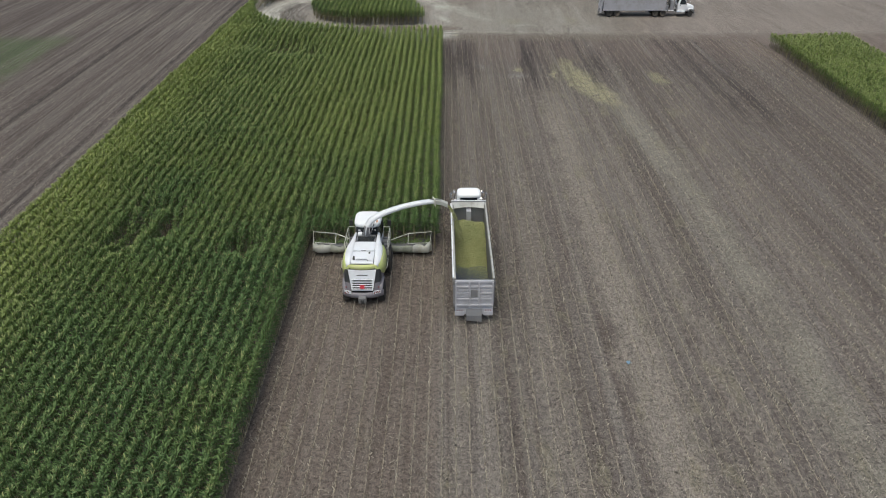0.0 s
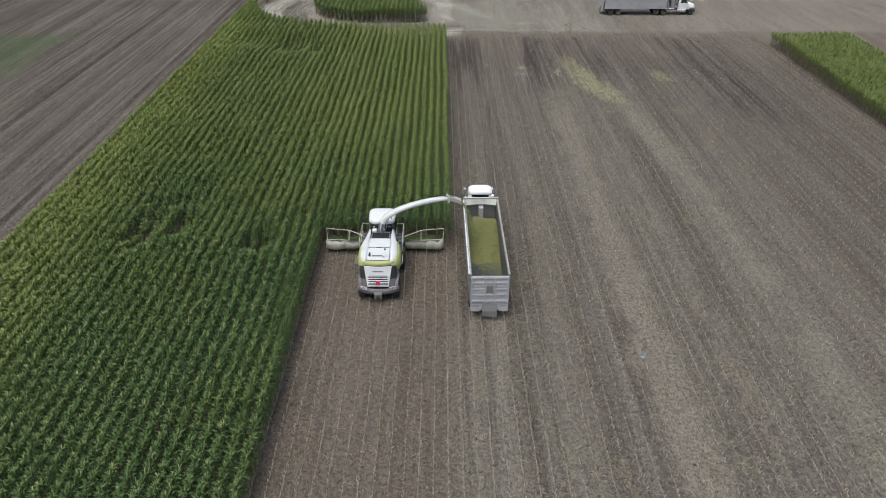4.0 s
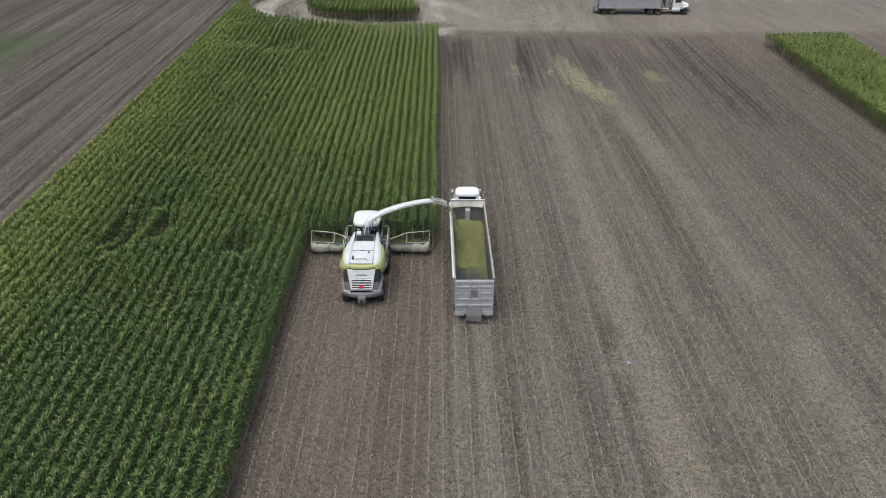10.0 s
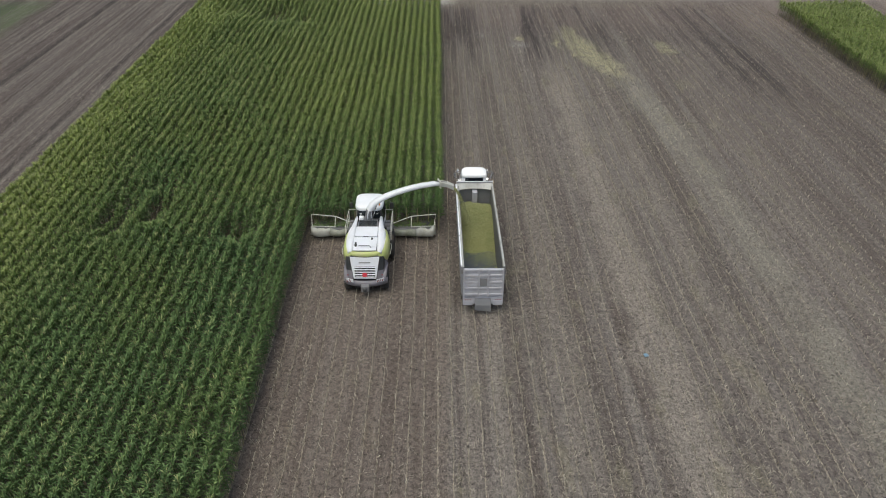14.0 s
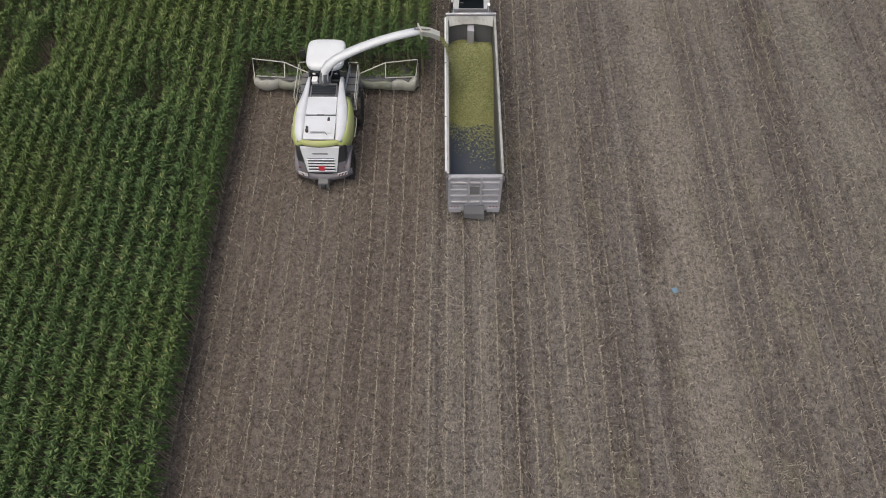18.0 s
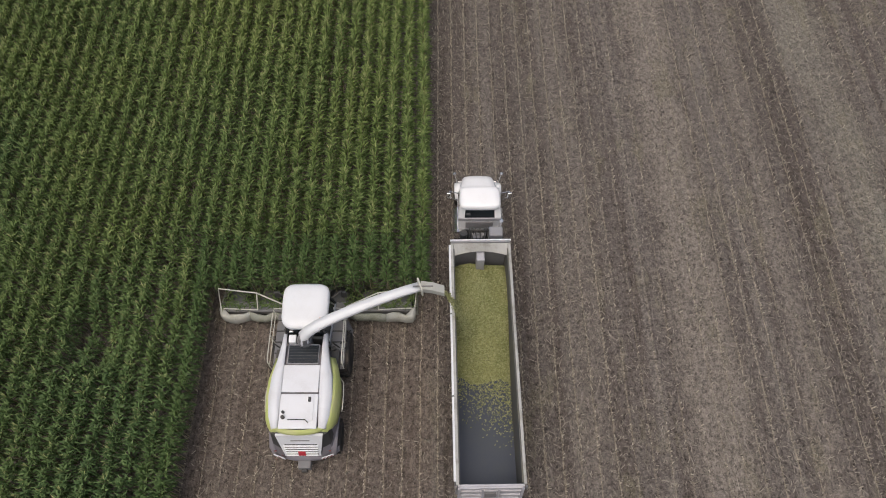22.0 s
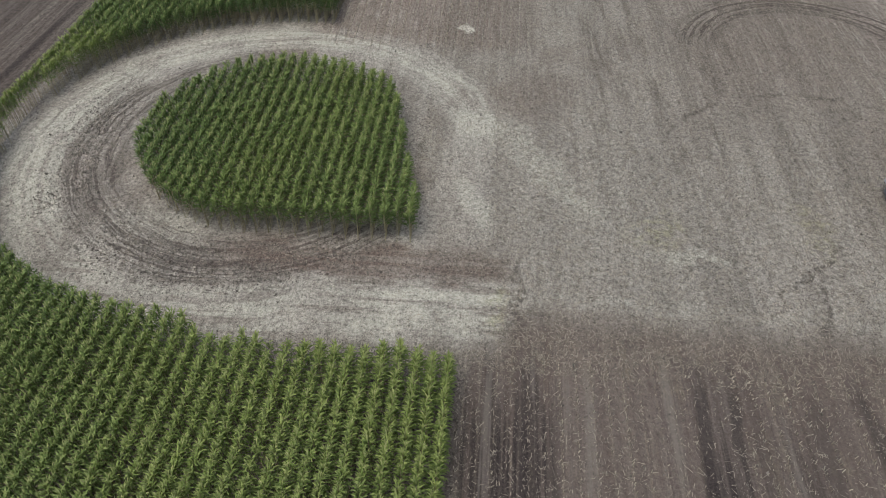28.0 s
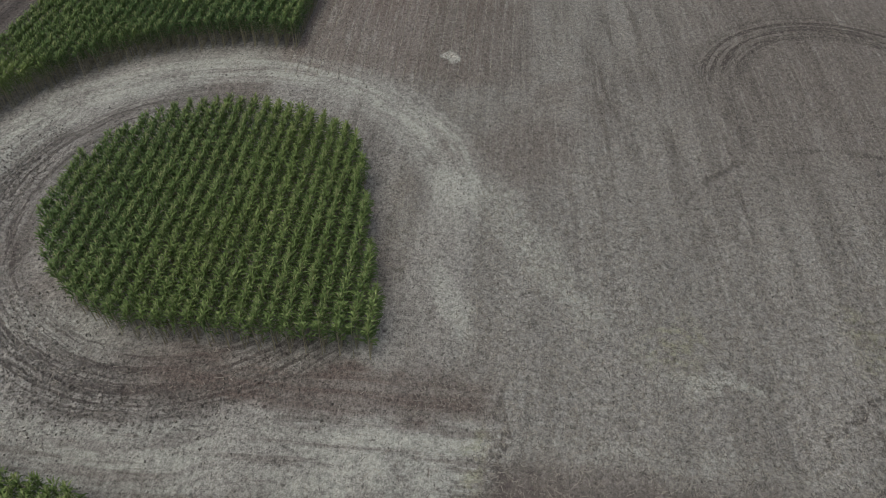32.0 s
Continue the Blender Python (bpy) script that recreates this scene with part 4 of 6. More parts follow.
# ---- the forage harvester, its tail at y = 0 ----
def harvester():
    top = new("forage_harvester")
    tagged(top, "white and lime green self-propelled forage harvester cutting corn", "harvester")

    # chassis and lower flanks
    chassis = part("chassis", solid(0, 3.2, 0.95, 1.5, 5.2, 0.5, 0.05), DARK, top)
    part("axle", tube([(-1.2, 4.9, 1.0), (1.2, 4.9, 1.0)], 0.16, 10), DARK, chassis)

    def ring(y, hw, low, high, crown, shoulder):
        """A cross-section of the engine housing."""
        return [(-hw * 0.88, y, low), (-hw, y, low + 0.35 * (high - low)), (-hw * shoulder, y, high - 0.16), (-hw * shoulder + 0.16, y, high), (0, y, high + crown), (hw * shoulder - 0.16, y, high), (hw * shoulder, y, high - 0.16), (hw, y, low + 0.35 * (high - low)), (hw * 0.88, y, low)]

    core = loft([ring(0.75, 1.1, 1.3, 1.9, 0.02, 0.86), ring(1.05, 1.28, 1.3, 2.6, 0.04, 0.8), ring(1.6, 1.4, 1.3, 2.96, 0.05, 0.72), ring(2.6, 1.42, 1.3, 3.06, 0.05, 0.66), ring(3.6, 1.3, 1.35, 3.1, 0.04, 0.66), ring(4.5, 1.05, 1.4, 3.08, 0.03, 0.76)])
    smooth(part("engine_housing", core, PLUM, top, "dusty grey engine housing"))

    # lime green side panels with a swept lower edge, meeting in a band round the tail
    def flank(s):
        rings = []
        for y, o, lo, hi in ((1.05, 1.14, 2.5, 2.8), (1.25, 1.3, 2.3, 2.92), (1.6, 1.46, 1.95, 2.98), (2.4, 1.54, 1.75, 3.04), (3.1, 1.52, 1.8, 3.0), (3.7, 1.4, 2.1, 2.9), (4.1, 1.26, 2.45, 2.78)):
            o *= 0.965
            rings.append([(s * (o - 0.05), y, lo), (s * o, y, lo + 0.03), (s * (o + 0.02), y, (lo + hi) / 2), (s * (o - 0.1), y, hi - 0.09), (s * (o - 0.24), y, hi), (s * (o - 0.3), y, hi - 0.06)])
        smooth(part("side_panel", loft(rings), LIME, top, "lime green side panel"))

        white = []
        for y, o, i, z in ((1.12, 1.04, 0.8, 2.93), (1.6, 1.2, 0.78, 3.0), (2.4, 1.26, 0.76, 3.1), (3.2, 1.2, 0.74, 3.15), (3.8, 1.06, 0.74, 3.15), (4.5, 0.94, 0.74, 3.16), (5.0, 0.9, 0.76, 3.12)):
            white.append([(s * i, y, z - 0.05), (s * i, y, z + 0.05), (s * (i + o) / 2, y, z + 0.06), (s * o, y, z - 0.02), (s * (o + 0.04), y, z - 0.16)])
        smooth(part("shoulder_panel", loft(white), WHITE, top, "white shoulder panel"))

    mirrored(flank)
    band = [[(hw * math.sin(a), 1.28 - 0.42 * math.cos(a) * d, z) for a in np.linspace(-1.25, 1.25, 13)] for hw, d, z in ((1.08, 0.9, 2.68), (1.12, 0.95, 2.78), (1.08, 0.85, 2.9), (0.95, 0.55, 2.97))]
    smooth(part("tail_band", loft(band, False), LIME, top, "lime green band over the grille"))
    part("shadow_gap", loft([[(hw * math.sin(a), 1.26 - 0.4 * math.cos(a) * d, z) for a in np.linspace(-1.3, 1.3, 13)] for hw, d, z in ((1.06, 0.84, 2.58), (1.08, 0.88, 2.69))], False), DARK, top)

    # hood lids between the shoulders
    front_lid = part("hood_lid", solid(0, 3.05, 3.17, 1.46, 1.12, 0.09, 0.03), WHITE, top, "white front engine lid")
    part("hinge", solid(0.0, 2.46, 3.2, 0.34, 0.04, 0.05, 0.01), MID, front_lid)
    rear_lid = part("hood_lid", solid(0, 1.75, 3.085, 1.5, 1.36, 0.09, 0.03, Euler((0.07, 0, 0)).to_matrix()), WHITE, top, "white rear engine lid")
    part("inner_panel", solid(0.08, 1.86, 3.16, 1.02, 1.0, 0.03, 0.012, Euler((0.055, 0, 0)).to_matrix()), WHITE, rear_lid)
    part("grip_bar", tube([(-0.38, 1.4, 3.12), (-0.38, 1.4, 3.2), (0.3, 1.4, 3.2), (0.42, 1.28, 3.12)], 0.02, 6), DARK, rear_lid)
    part("latch", solid(0.42, 2.2, 3.2, 0.12, 0.2, 0.05, 0.015), DARK, rear_lid)
    part("exhaust_outlet", tube([(-0.58, 1.5, 3.0), (-0.58, 1.5, 3.24)], 0.075, 12), DARK, rear_lid, "black exhaust outlet")
    part("exhaust_outlet", tube([(-0.59, 1.7, 3.0), (-0.59, 1.7, 3.24)], 0.055, 12), DARK, rear_lid)

    # radiator intake behind the cab
    intake = part("air_intake", solid(0, 4.08, 3.1, 1.26, 0.8, 0.12, 0.02), GLASS, top, "dark slatted air intake")
    for k in range(6):
        part("slat", solid(0, 3.78 + k * 0.12, 3.175, 1.16, 0.016, 0.03, 0.004, Euler((0.5, 0, 0)).to_matrix()), DARK, intake)
    part("intake_rim", tube([(-0.62, 3.68, 3.17), (0.62, 3.68, 3.17), (0.62, 4.48, 3.17), (-0.62, 4.48, 3.17), (-0.62, 3.68, 3.17)], 0.03, 6), SILVER, intake)

    # tail: white grille with slats, dark corners, bumper, hazard boards and hitch
    def tail_y(z):
        return 0.42 + (z - 1.3) * 0.38

    face = part("rear_grille", loft([[(-0.72, 0.52, 1.32), (-0.72, 0.42, 1.3), (0.72, 0.42, 1.3), (0.72, 0.52, 1.32)], [(-0.94, 1.0, 2.62), (-0.94, 0.92, 2.62), (0.94, 0.92, 2.62), (0.94, 1.0, 2.62)]]), WHITE, top, "white rear grille")
    part("grille_recess", solid(0, tail_y(1.72) - 0.012, 1.72, 1.3, 0.03, 0.74, 0.01, Euler((-0.363, 0, 0)).to_matrix()), DARK, face, "dark grille opening")
    for k in range(5):
        z = 1.44 + k * 0.15
        hw = 0.62 + (z - 1.3) * 0.13
        part("slat", solid(0, tail_y(z) - 0.06, z, hw * 2, 0.06, 0.05, 0.015), ROOF_WHITE, face)
    part("badge", solid(0, tail_y(1.58) - 0.08, 1.58, 0.3, 0.05, 0.26, 0.02, Euler((-0.36, 0, 0)).to_matrix()), RED, face, "red badge plate")
    part("name_bars", solid(0, tail_y(2.3) - 0.012, 2.3, 0.74, 0.03, 0.07, 0.005), MID, face)

    def corner(s):
        mid = [(s * 0.84, 0.74, 1.8), (s * 0.84, 0.62, 1.8), (s * 1.17, 0.8, 1.75), (s * 1.27, 1.12, 1.75)]
        part("lower_corner", loft([[(s * 0.76, 0.56, 1.2), (s * 0.76, 0.4, 1.2), (s * 1.2, 0.62, 1.1), (s * 1.3, 1.0, 1.1)], mid]), PLUM, top, "dusty grey lower tail corner")
        part("tail_corner", loft([[(x * 1.0, y, z + 0.004) for x, y, z in mid], [(s * 0.95, 1.0, 2.62), (s * 0.95, 0.92, 2.62), (s * 1.14, 1.05, 2.62), (s * 1.24, 1.3, 2.62)]]), DARK, top, "dark tail corner panel")
        board = part("hazard_board", solid(s * 0.98, 0.4, 1.2, 0.5, 0.03, 0.24, 0.005, Euler((0, 0, s * 0.35)).to_matrix()), ROOF_WHITE, top, "white board with red warning stripes")
        for k in range(3):
            part("stripe", solid(s * 0.98 + (k - 1) * 0.15, 0.4 - 0.02 + s * (k - 1) * s * 0.055, 1.2, 0.07, 0.012, 0.19, 0, Euler((0, s * 0.5, s * 0.35)).to_matrix()), LAMP, board)
        part("tail_lamp", solid(s * 1.1, 0.57, 1.5, 0.1, 0.05, 0.1, 0.02), LAMP, top)
        fender = [(s * 1.28, 0.5, 1.0), (s * 1.36, 0.7, 1.5), (s * 1.4, 1.3, 1.72), (s * 1.4, 1.95, 1.5)]
        smooth(part("rear_fender", loft([[(x - s * 0.3, y, z), (x, y, z), (x + s * 0.02, y + 0.02, z - 0.06), (x - s * 0.3, y + 0.02, z - 0.06)] for x, y, z in fender]), PLUM, top))

    mirrored(corner)
    smooth(part("bumper", loft([[(x, 0.32 + 0.42 * (abs(x) / 1.42) ** 2.6 + dy, z) for x in np.linspace(-1.42, 1.42, 17)] for dy, z in ((0.12, 0.7), (0.0, 0.73), (-0.03, 0.9), (0.0, 1.08), (0.14, 1.11))], False), PLUM, top, "curved grey bumper"))
    hitch = part("tow_hitch", solid(0, 0.16, 0.74, 0.52, 0.34, 0.42, 0.04), MID, top)
    part("hitch_jaw", solid(0, -0.04, 0.72, 0.22, 0.16, 0.26, 0.03), DARK, hitch)

    # cab
    cab_body = part("cab", loft([[(-0.82, 4.95, 1.6), (0.82, 4.95, 1.6), (0.95, 6.55, 1.6), (-0.95, 6.55, 1.6)], [(-0.86, 4.9, 2.3), (0.86, 4.9, 2.3), (1.0, 6.75, 2.3), (-1.0, 6.75, 2.3)]]), WHITE, top, "white cab with dark glass all round")
    part("cab_glass", loft([[(-0.84, 4.92, 2.31), (0.84, 4.92, 2.31), (0.98, 6.74, 2.31), (-0.98, 6.74, 2.31)], [(-0.78, 5.05, 3.53), (0.78, 5.05, 3.53), (0.86, 6.6, 3.53), (-0.86, 6.6, 3.53)]]), GLASS, cab_body)
    for sx, y0, y1 in ((-0.86, 4.9, 5.02), (0.86, 4.9, 5.02), (-1.0, 6.76, 6.52), (1.0, 6.76, 6.52)):
        part("pillar", tube([(sx, y0, 2.28), (sx * 0.9, y1, 3.54)], 0.045, 6), DARK, cab_body)
    roof_rings = []
    for z, g in ((3.52, 0.93), (3.57, 1.0), (3.74, 1.0), (3.83, 0.9), (3.86, 0.6)):
        ring_pts = []
        for k in range(28):
            a = 2 * math.pi * k / 28
            c, s = math.cos(a), math.sin(a)
            ring_pts.append((0.96 * g * math.copysign(abs(c) ** 0.45, c) * (1 + 0.05 * s), 5.98 + 1.0 * g * math.copysign(abs(s) ** 0.45, s), z))
        roof_rings.append(ring_pts)
    smooth(part("cab_roof", loft(roof_rings), ROOF_WHITE, cab_body, "smooth white cab roof"))
    part("rear_wall", solid(0, 4.86, 2.5, 1.5, 0.14, 1.1, 0.05), DARK, cab_body)

    def mirror(s):
        arm = part("mirror_arm", tube([(s * 0.95, 6.5, 3.3), (s * 1.35, 6.85, 3.3), (s * 1.4, 6.9, 3.0)], 0.025, 6), DARK, cab_body)
        part("mirror", solid(s * 1.42, 6.9, 2.85, 0.26, 0.1, 0.46, 0.03), DARK, arm)

    mirrored(mirror)
    part("work_lamp", solid(-0.55, 5.0, 3.36, 0.16, 0.1, 0.1, 0.02), CHROME, cab_body)
    part("work_lamp", solid(0.55, 5.0, 3.36, 0.16, 0.1, 0.1, 0.02), CHROME, cab_body)
    part("beacon", tube([(0.7, 5.3, 3.8), (0.7, 5.3, 3.98)], 0.05, 8), painted("amber_lens", (0.7, 0.25, 0.02), amount=0.1), cab_body)

    # platforms, ladders and handrails beside the cab
    def platform(s):
        deck = part("platform", solid(s * 1.2, 5.1, 1.95, 0.62, 2.5, 0.06, 0.01), MID, top, "grey walkway beside the cab")
        for k in range(5):
            part("tread_bar", solid(s * 1.2, 4.05 + k * 0.5, 1.995, 0.58, 0.05, 0.03), DARK, deck)
        x = s * 1.52
        rail = tube([(x, 3.85, 2.0), (x, 3.85, 2.85), (x, 4.0, 2.95), (x, 6.0, 2.95), (x, 6.15, 2.85), (x, 6.15, 2.0)], 0.024, 6)
        tube([(x, 3.85, 2.45), (x, 6.15, 2.45)], 0.018, 6, rail)
        tube([(x, 5.0, 2.0), (x, 5.0, 2.95)], 0.018, 6, rail)
        part("handrail", rail, RAIL, deck, "pale tubular handrail")
        inner = tube([(s * 1.02, 6.2, 2.0), (s * 1.02, 6.25, 2.9), (x, 6.2, 2.92)], 0.022, 6)
        part("handrail", inner, RAIL, deck)
        guard = tube([(s * 1.3, 3.6, 1.9), (s * 1.56, 3.2, 2.1), (s * 1.6, 2.6, 2.2), (s * 1.56, 2.0, 2.1)], 0.02, 6)
        part("guard_rail", guard, RAIL, deck)
        ladder = part("ladder", tube([(s * 1.5, 5.7, 1.95), (s * 1.62, 5.7, 0.7)], 0.02, 6), MID, deck)
        part("ladder_side", tube([(s * 1.5, 6.1, 1.95), (s * 1.62, 6.1, 0.7)], 0.02, 6), MID, ladder)
        for k in range(4):
            part("rung", solid(s * (1.52 + 0.027 * k), 5.9, 1.7 - 0.3 * k, 0.06, 0.4, 0.03), MID, ladder)

    mirrored(platform)
    part("toolbox", solid(-0.5, 4.72, 3.16, 0.3, 0.34, 0.24, 0.03), ROOF_WHITE, top)
    part("tank_cap", tube([(1.1, 4.6, 2.3), (1.1, 4.6, 2.5)], 0.09, 10), DARK, top)
    part("side_tank", solid(1.08, 4.2, 2.1, 0.5, 0.8, 0.5, 0.06), DARK, top)
    part("side_tank", solid(-1.08, 4.2, 2.1, 0.5, 0.8, 0.5, 0.06), DARK, top)

    # discharge spout: turret, curved duct and end flap
    turret = part("spout_turret", tube([(0, 4.66, 2.8), (0, 4.66, 3.32)], 0.3, 18), MID, top, "grey spout turret")
    curve = [(0.0, 4.62, 3.2), (0.02, 4.56, 3.6), (0.1, 4.55, 3.98), (0.34, 4.62, 4.32), (0.75, 4.76, 4.58), (1.3, 4.95, 4.78), (2.0, 5.2, 4.94), (2.8, 5.5, 5.04), (3.6, 5.8, 5.08), (4.3, 6.06, 5.06), (4.75, 6.22, 5.02)]
    rings = []
    for i, p in enumerate(curve):
        p = Vector(p)
        ahead = (Vector(curve[min(i + 1, len(curve) - 1)]) - Vector(curve[max(i - 1, 0)])).normalized()
        flat = Vector((-ahead.y, ahead.x, 0)) if abs(ahead.z) < 0.9 else Vector((-0.34, 0.94, 0))
        flat.normalize()
        up = ahead.cross(flat) * -1
        w, h = 0.2 - 0.003 * i, 0.2 - 0.006 * i
        rings.append([p + flat * a * w + up * b * h for a, b in ((-1, -0.8), (-1, 0.6), (-0.7, 0.95), (0.7, 0.95), (1, 0.6), (1, -0.8))])
    duct = smooth(part("spout", loft(rings), ROOF_WHITE, turret, "long curved white discharge spout"))
    part("spout_root", tube([(0.0, 4.62, 3.15), (0.02, 4.56, 3.62), (0.1, 4.55, 3.95)], 0.22, 12), MID, turret, "scuffed grey spout elbow")
    part("spout_flange", solid(4.78, 6.23, 5.0, 0.07, 0.62, 0.5, 0.02, Euler((0, 0, 0.34)).to_matrix()), RAIL, duct)
    flap = part("spout_flap", loft([[(4.8, 6.06, 4.88), (4.8, 6.42, 4.88), (4.8, 6.42, 5.16), (4.8, 6.06, 5.16)], [(5.3, 6.02, 4.82), (5.3, 6.38, 4.82), (5.3, 6.38, 5.1), (5.3, 6.02, 5.1)], [(5.75, 5.98, 4.62), (5.75, 6.32, 4.62), (5.75, 6.32, 4.92), (5.75, 5.98, 4.92)]]), CREAM, duct, "dusty end flap of the spout")
    part("flap_cylinder", tube([(4.5, 6.14, 5.24), (5.3, 6.2, 5.14)], 0.03, 6), MID, flap)
    part("spout_ram", tube([(0.3, 4.75, 3.3), (0.62, 4.85, 4.35)], 0.045, 8), CHROME, turret)

    # wheels
    mirrored(lambda s: wheel(top, s * 1.28, 4.9, 0.98, 0.72, 0.5, 36, s, "front_wheel"))
    mirrored(lambda s: wheel(top, s * 1.18, 1.35, 0.68, 0.5, 0.36, 28, s, "rear_wheel"))

    # maize header, a row-independent cutter twelve rows wide
    head = part("maize_header", solid(0, 7.25, 0.62, 8.5, 0.5, 0.34, 0.05), MID, top, "wide maize header with dusty guards and rails")
    part("feed_housing", loft([[(-0.5, 6.4, 0.7), (0.5, 6.4, 0.7), (0.5, 6.4, 1.5), (-0.5, 6.4, 1.5)], [(-0.8, 7.2, 0.4), (0.8, 7.2, 0.4), (0.8, 7.2, 1.1), (-0.8, 7.2, 1.1)]]), DARK, head)

    def wing(s):
        # scoop-shaped guard along the back
        rings = []
        for x, lo, hi, y in ((4.45, 0.5, 0.95, 6.75), (4.3, 0.38, 1.06, 6.62), (4.0, 0.35, 1.0, 6.6), (3.7, 0.34, 0.98, 6.6), (3.4, 0.34, 0.94, 6.62), (3.1, 0.34, 0.9, 6.68), (2.75, 0.34, 0.84, 6.66), (2.4, 0.34, 0.82, 6.66), (2.05, 0.34, 0.82, 6.7), (1.7, 0.36, 0.82, 6.72), (1.2, 0.4, 0.86, 6.86)):
            hi += 0.09 * math.sin(7.3 * x + s) + 0.05 * math.sin(17 * x)
            y += 0.05 * math.sin(5.1 * x + 2 * s)
            d = 0.42 if x > 4.1 else 0.19
            rings.append([(s * x, y + d, lo), (s * x, y + 0.05, lo), (s * x, y - 0.03, lo + 0.12), (s * x, y - 0.02, hi - 0.14), (s * x, y + 0.08, hi), (s * x, y + d, hi + 0.02)])
        smooth(part("rear_guard", loft(rings[:6]), CREAM, head, "dusty moulded white guard"))
        smooth(part("inner_guard", loft(rings[5:]), DUSTY, head, "guard caked with grey dust"))
        rail = tube([(s * 4.4, 7.0, 0.98), (s * 4.5, 7.8, 1.55), (s * 2.75, 7.6, 1.5), (s * 1.3, 7.05, 1.2)], 0.032, 6)
        tube([(s * 4.3, 7.05, 1.02), (s * 2.75, 7.0, 0.98)], 0.026, 6, rail)
        tube([(s * 2.75, 7.0, 0.98), (s * 2.75, 7.6, 1.5)], 0.026, 6, rail)
        part("header_rail", rail, RAIL, head, "pale tubular crop rail")
        for k in range(3):
            x = s * (0.95 + 1.4 * k)
            smooth(part("cutting_drum", loft([[(x + r * math.cos(2 * math.pi * j / 20), 7.75 + r * math.sin(2 * math.pi * j / 20), z) for j in range(20)] for z, r in ((0.3, 0.68), (0.36, 0.7), (0.4, 0.45), (0.75, 0.4), (0.8, 0.3))]), DARK, head, "dark rotary cutting drum"))
        for k in range(6):
            x = s * (0.38 + 0.76 * k)
            part("divider", loft([[(x - 0.1, 7.9, 0.2), (x + 0.1, 7.9, 0.2), (x, 7.9, 0.5)], [(x - 0.015, 8.75, 0.12), (x + 0.015, 8.75, 0.12), (x, 8.75, 0.16)]]), CREAM, head)
        part("divider", loft([[(s * 4.35, 7.0, 0.3), (s * 4.55, 7.0, 0.3), (s * 4.5, 7.0, 1.0)], [(s * 4.45, 8.9, 0.15), (s * 4.5, 8.9, 0.15), (s * 4.48, 8.9, 0.2)]]), CREAM, head)

    mirrored(wing)
    return top


combine = harvester()
combine.matrix_basis = pose(-5.05, -5.0, 0.0)


def litter():
    """Torn corn leaves lying over the header and its guards."""
    r = np.random.default_rng(41)
    k = 1200
    x, y = r.uniform(-4.4, 4.4, k), 7.1 + np.abs(r.normal(0, 0.7, k))
    keep = (np.abs(x) > 1.15) & (y < 8.6)
    x, y = x[keep], y[keep]
    z = np.where(y < 7.25, 0.98 + 0.1 * r.random(len(x)), 0.6 + 0.4 * r.random(len(x)))
    a, half, wide = r.uniform(0, 2 * np.pi, len(x)), r.uniform(0.08, 0.3, len(x)), r.uniform(0.015, 0.035, len(x))
    drop = r.uniform(-0.1, 0.16, len(x))
    v = np.empty((len(x), 4, 3))
    for j, (p, q) in enumerate(((-1, 0), (0, -1), (1, 0), (0, 1))):
        v[:, j] = np.stack([x + p * half * np.cos(a) - q * wide * np.sin(a), y + p * half * np.sin(a) + q * wide * np.cos(a), z + (0 if p == 0 else -drop)], 1)
    f = (np.array([(0, 1, 3), (1, 2, 3)])[None] + (np.arange(len(x)) * 4)[:, None, None]).reshape(-1, 3)
    ob = link_mesh("cut_leaves", v.reshape(-1, 3), f, LEAF)
    ob.matrix_basis = pose(-5.05, -5.0, 0.0)
    return tagged(ob, "torn green corn leaves lying over the header", "crop residue", kind="stuff")


litter()


# ---- lorry and trailer: the trailer's tail at y = 0 ----
TRAILER = 10.2


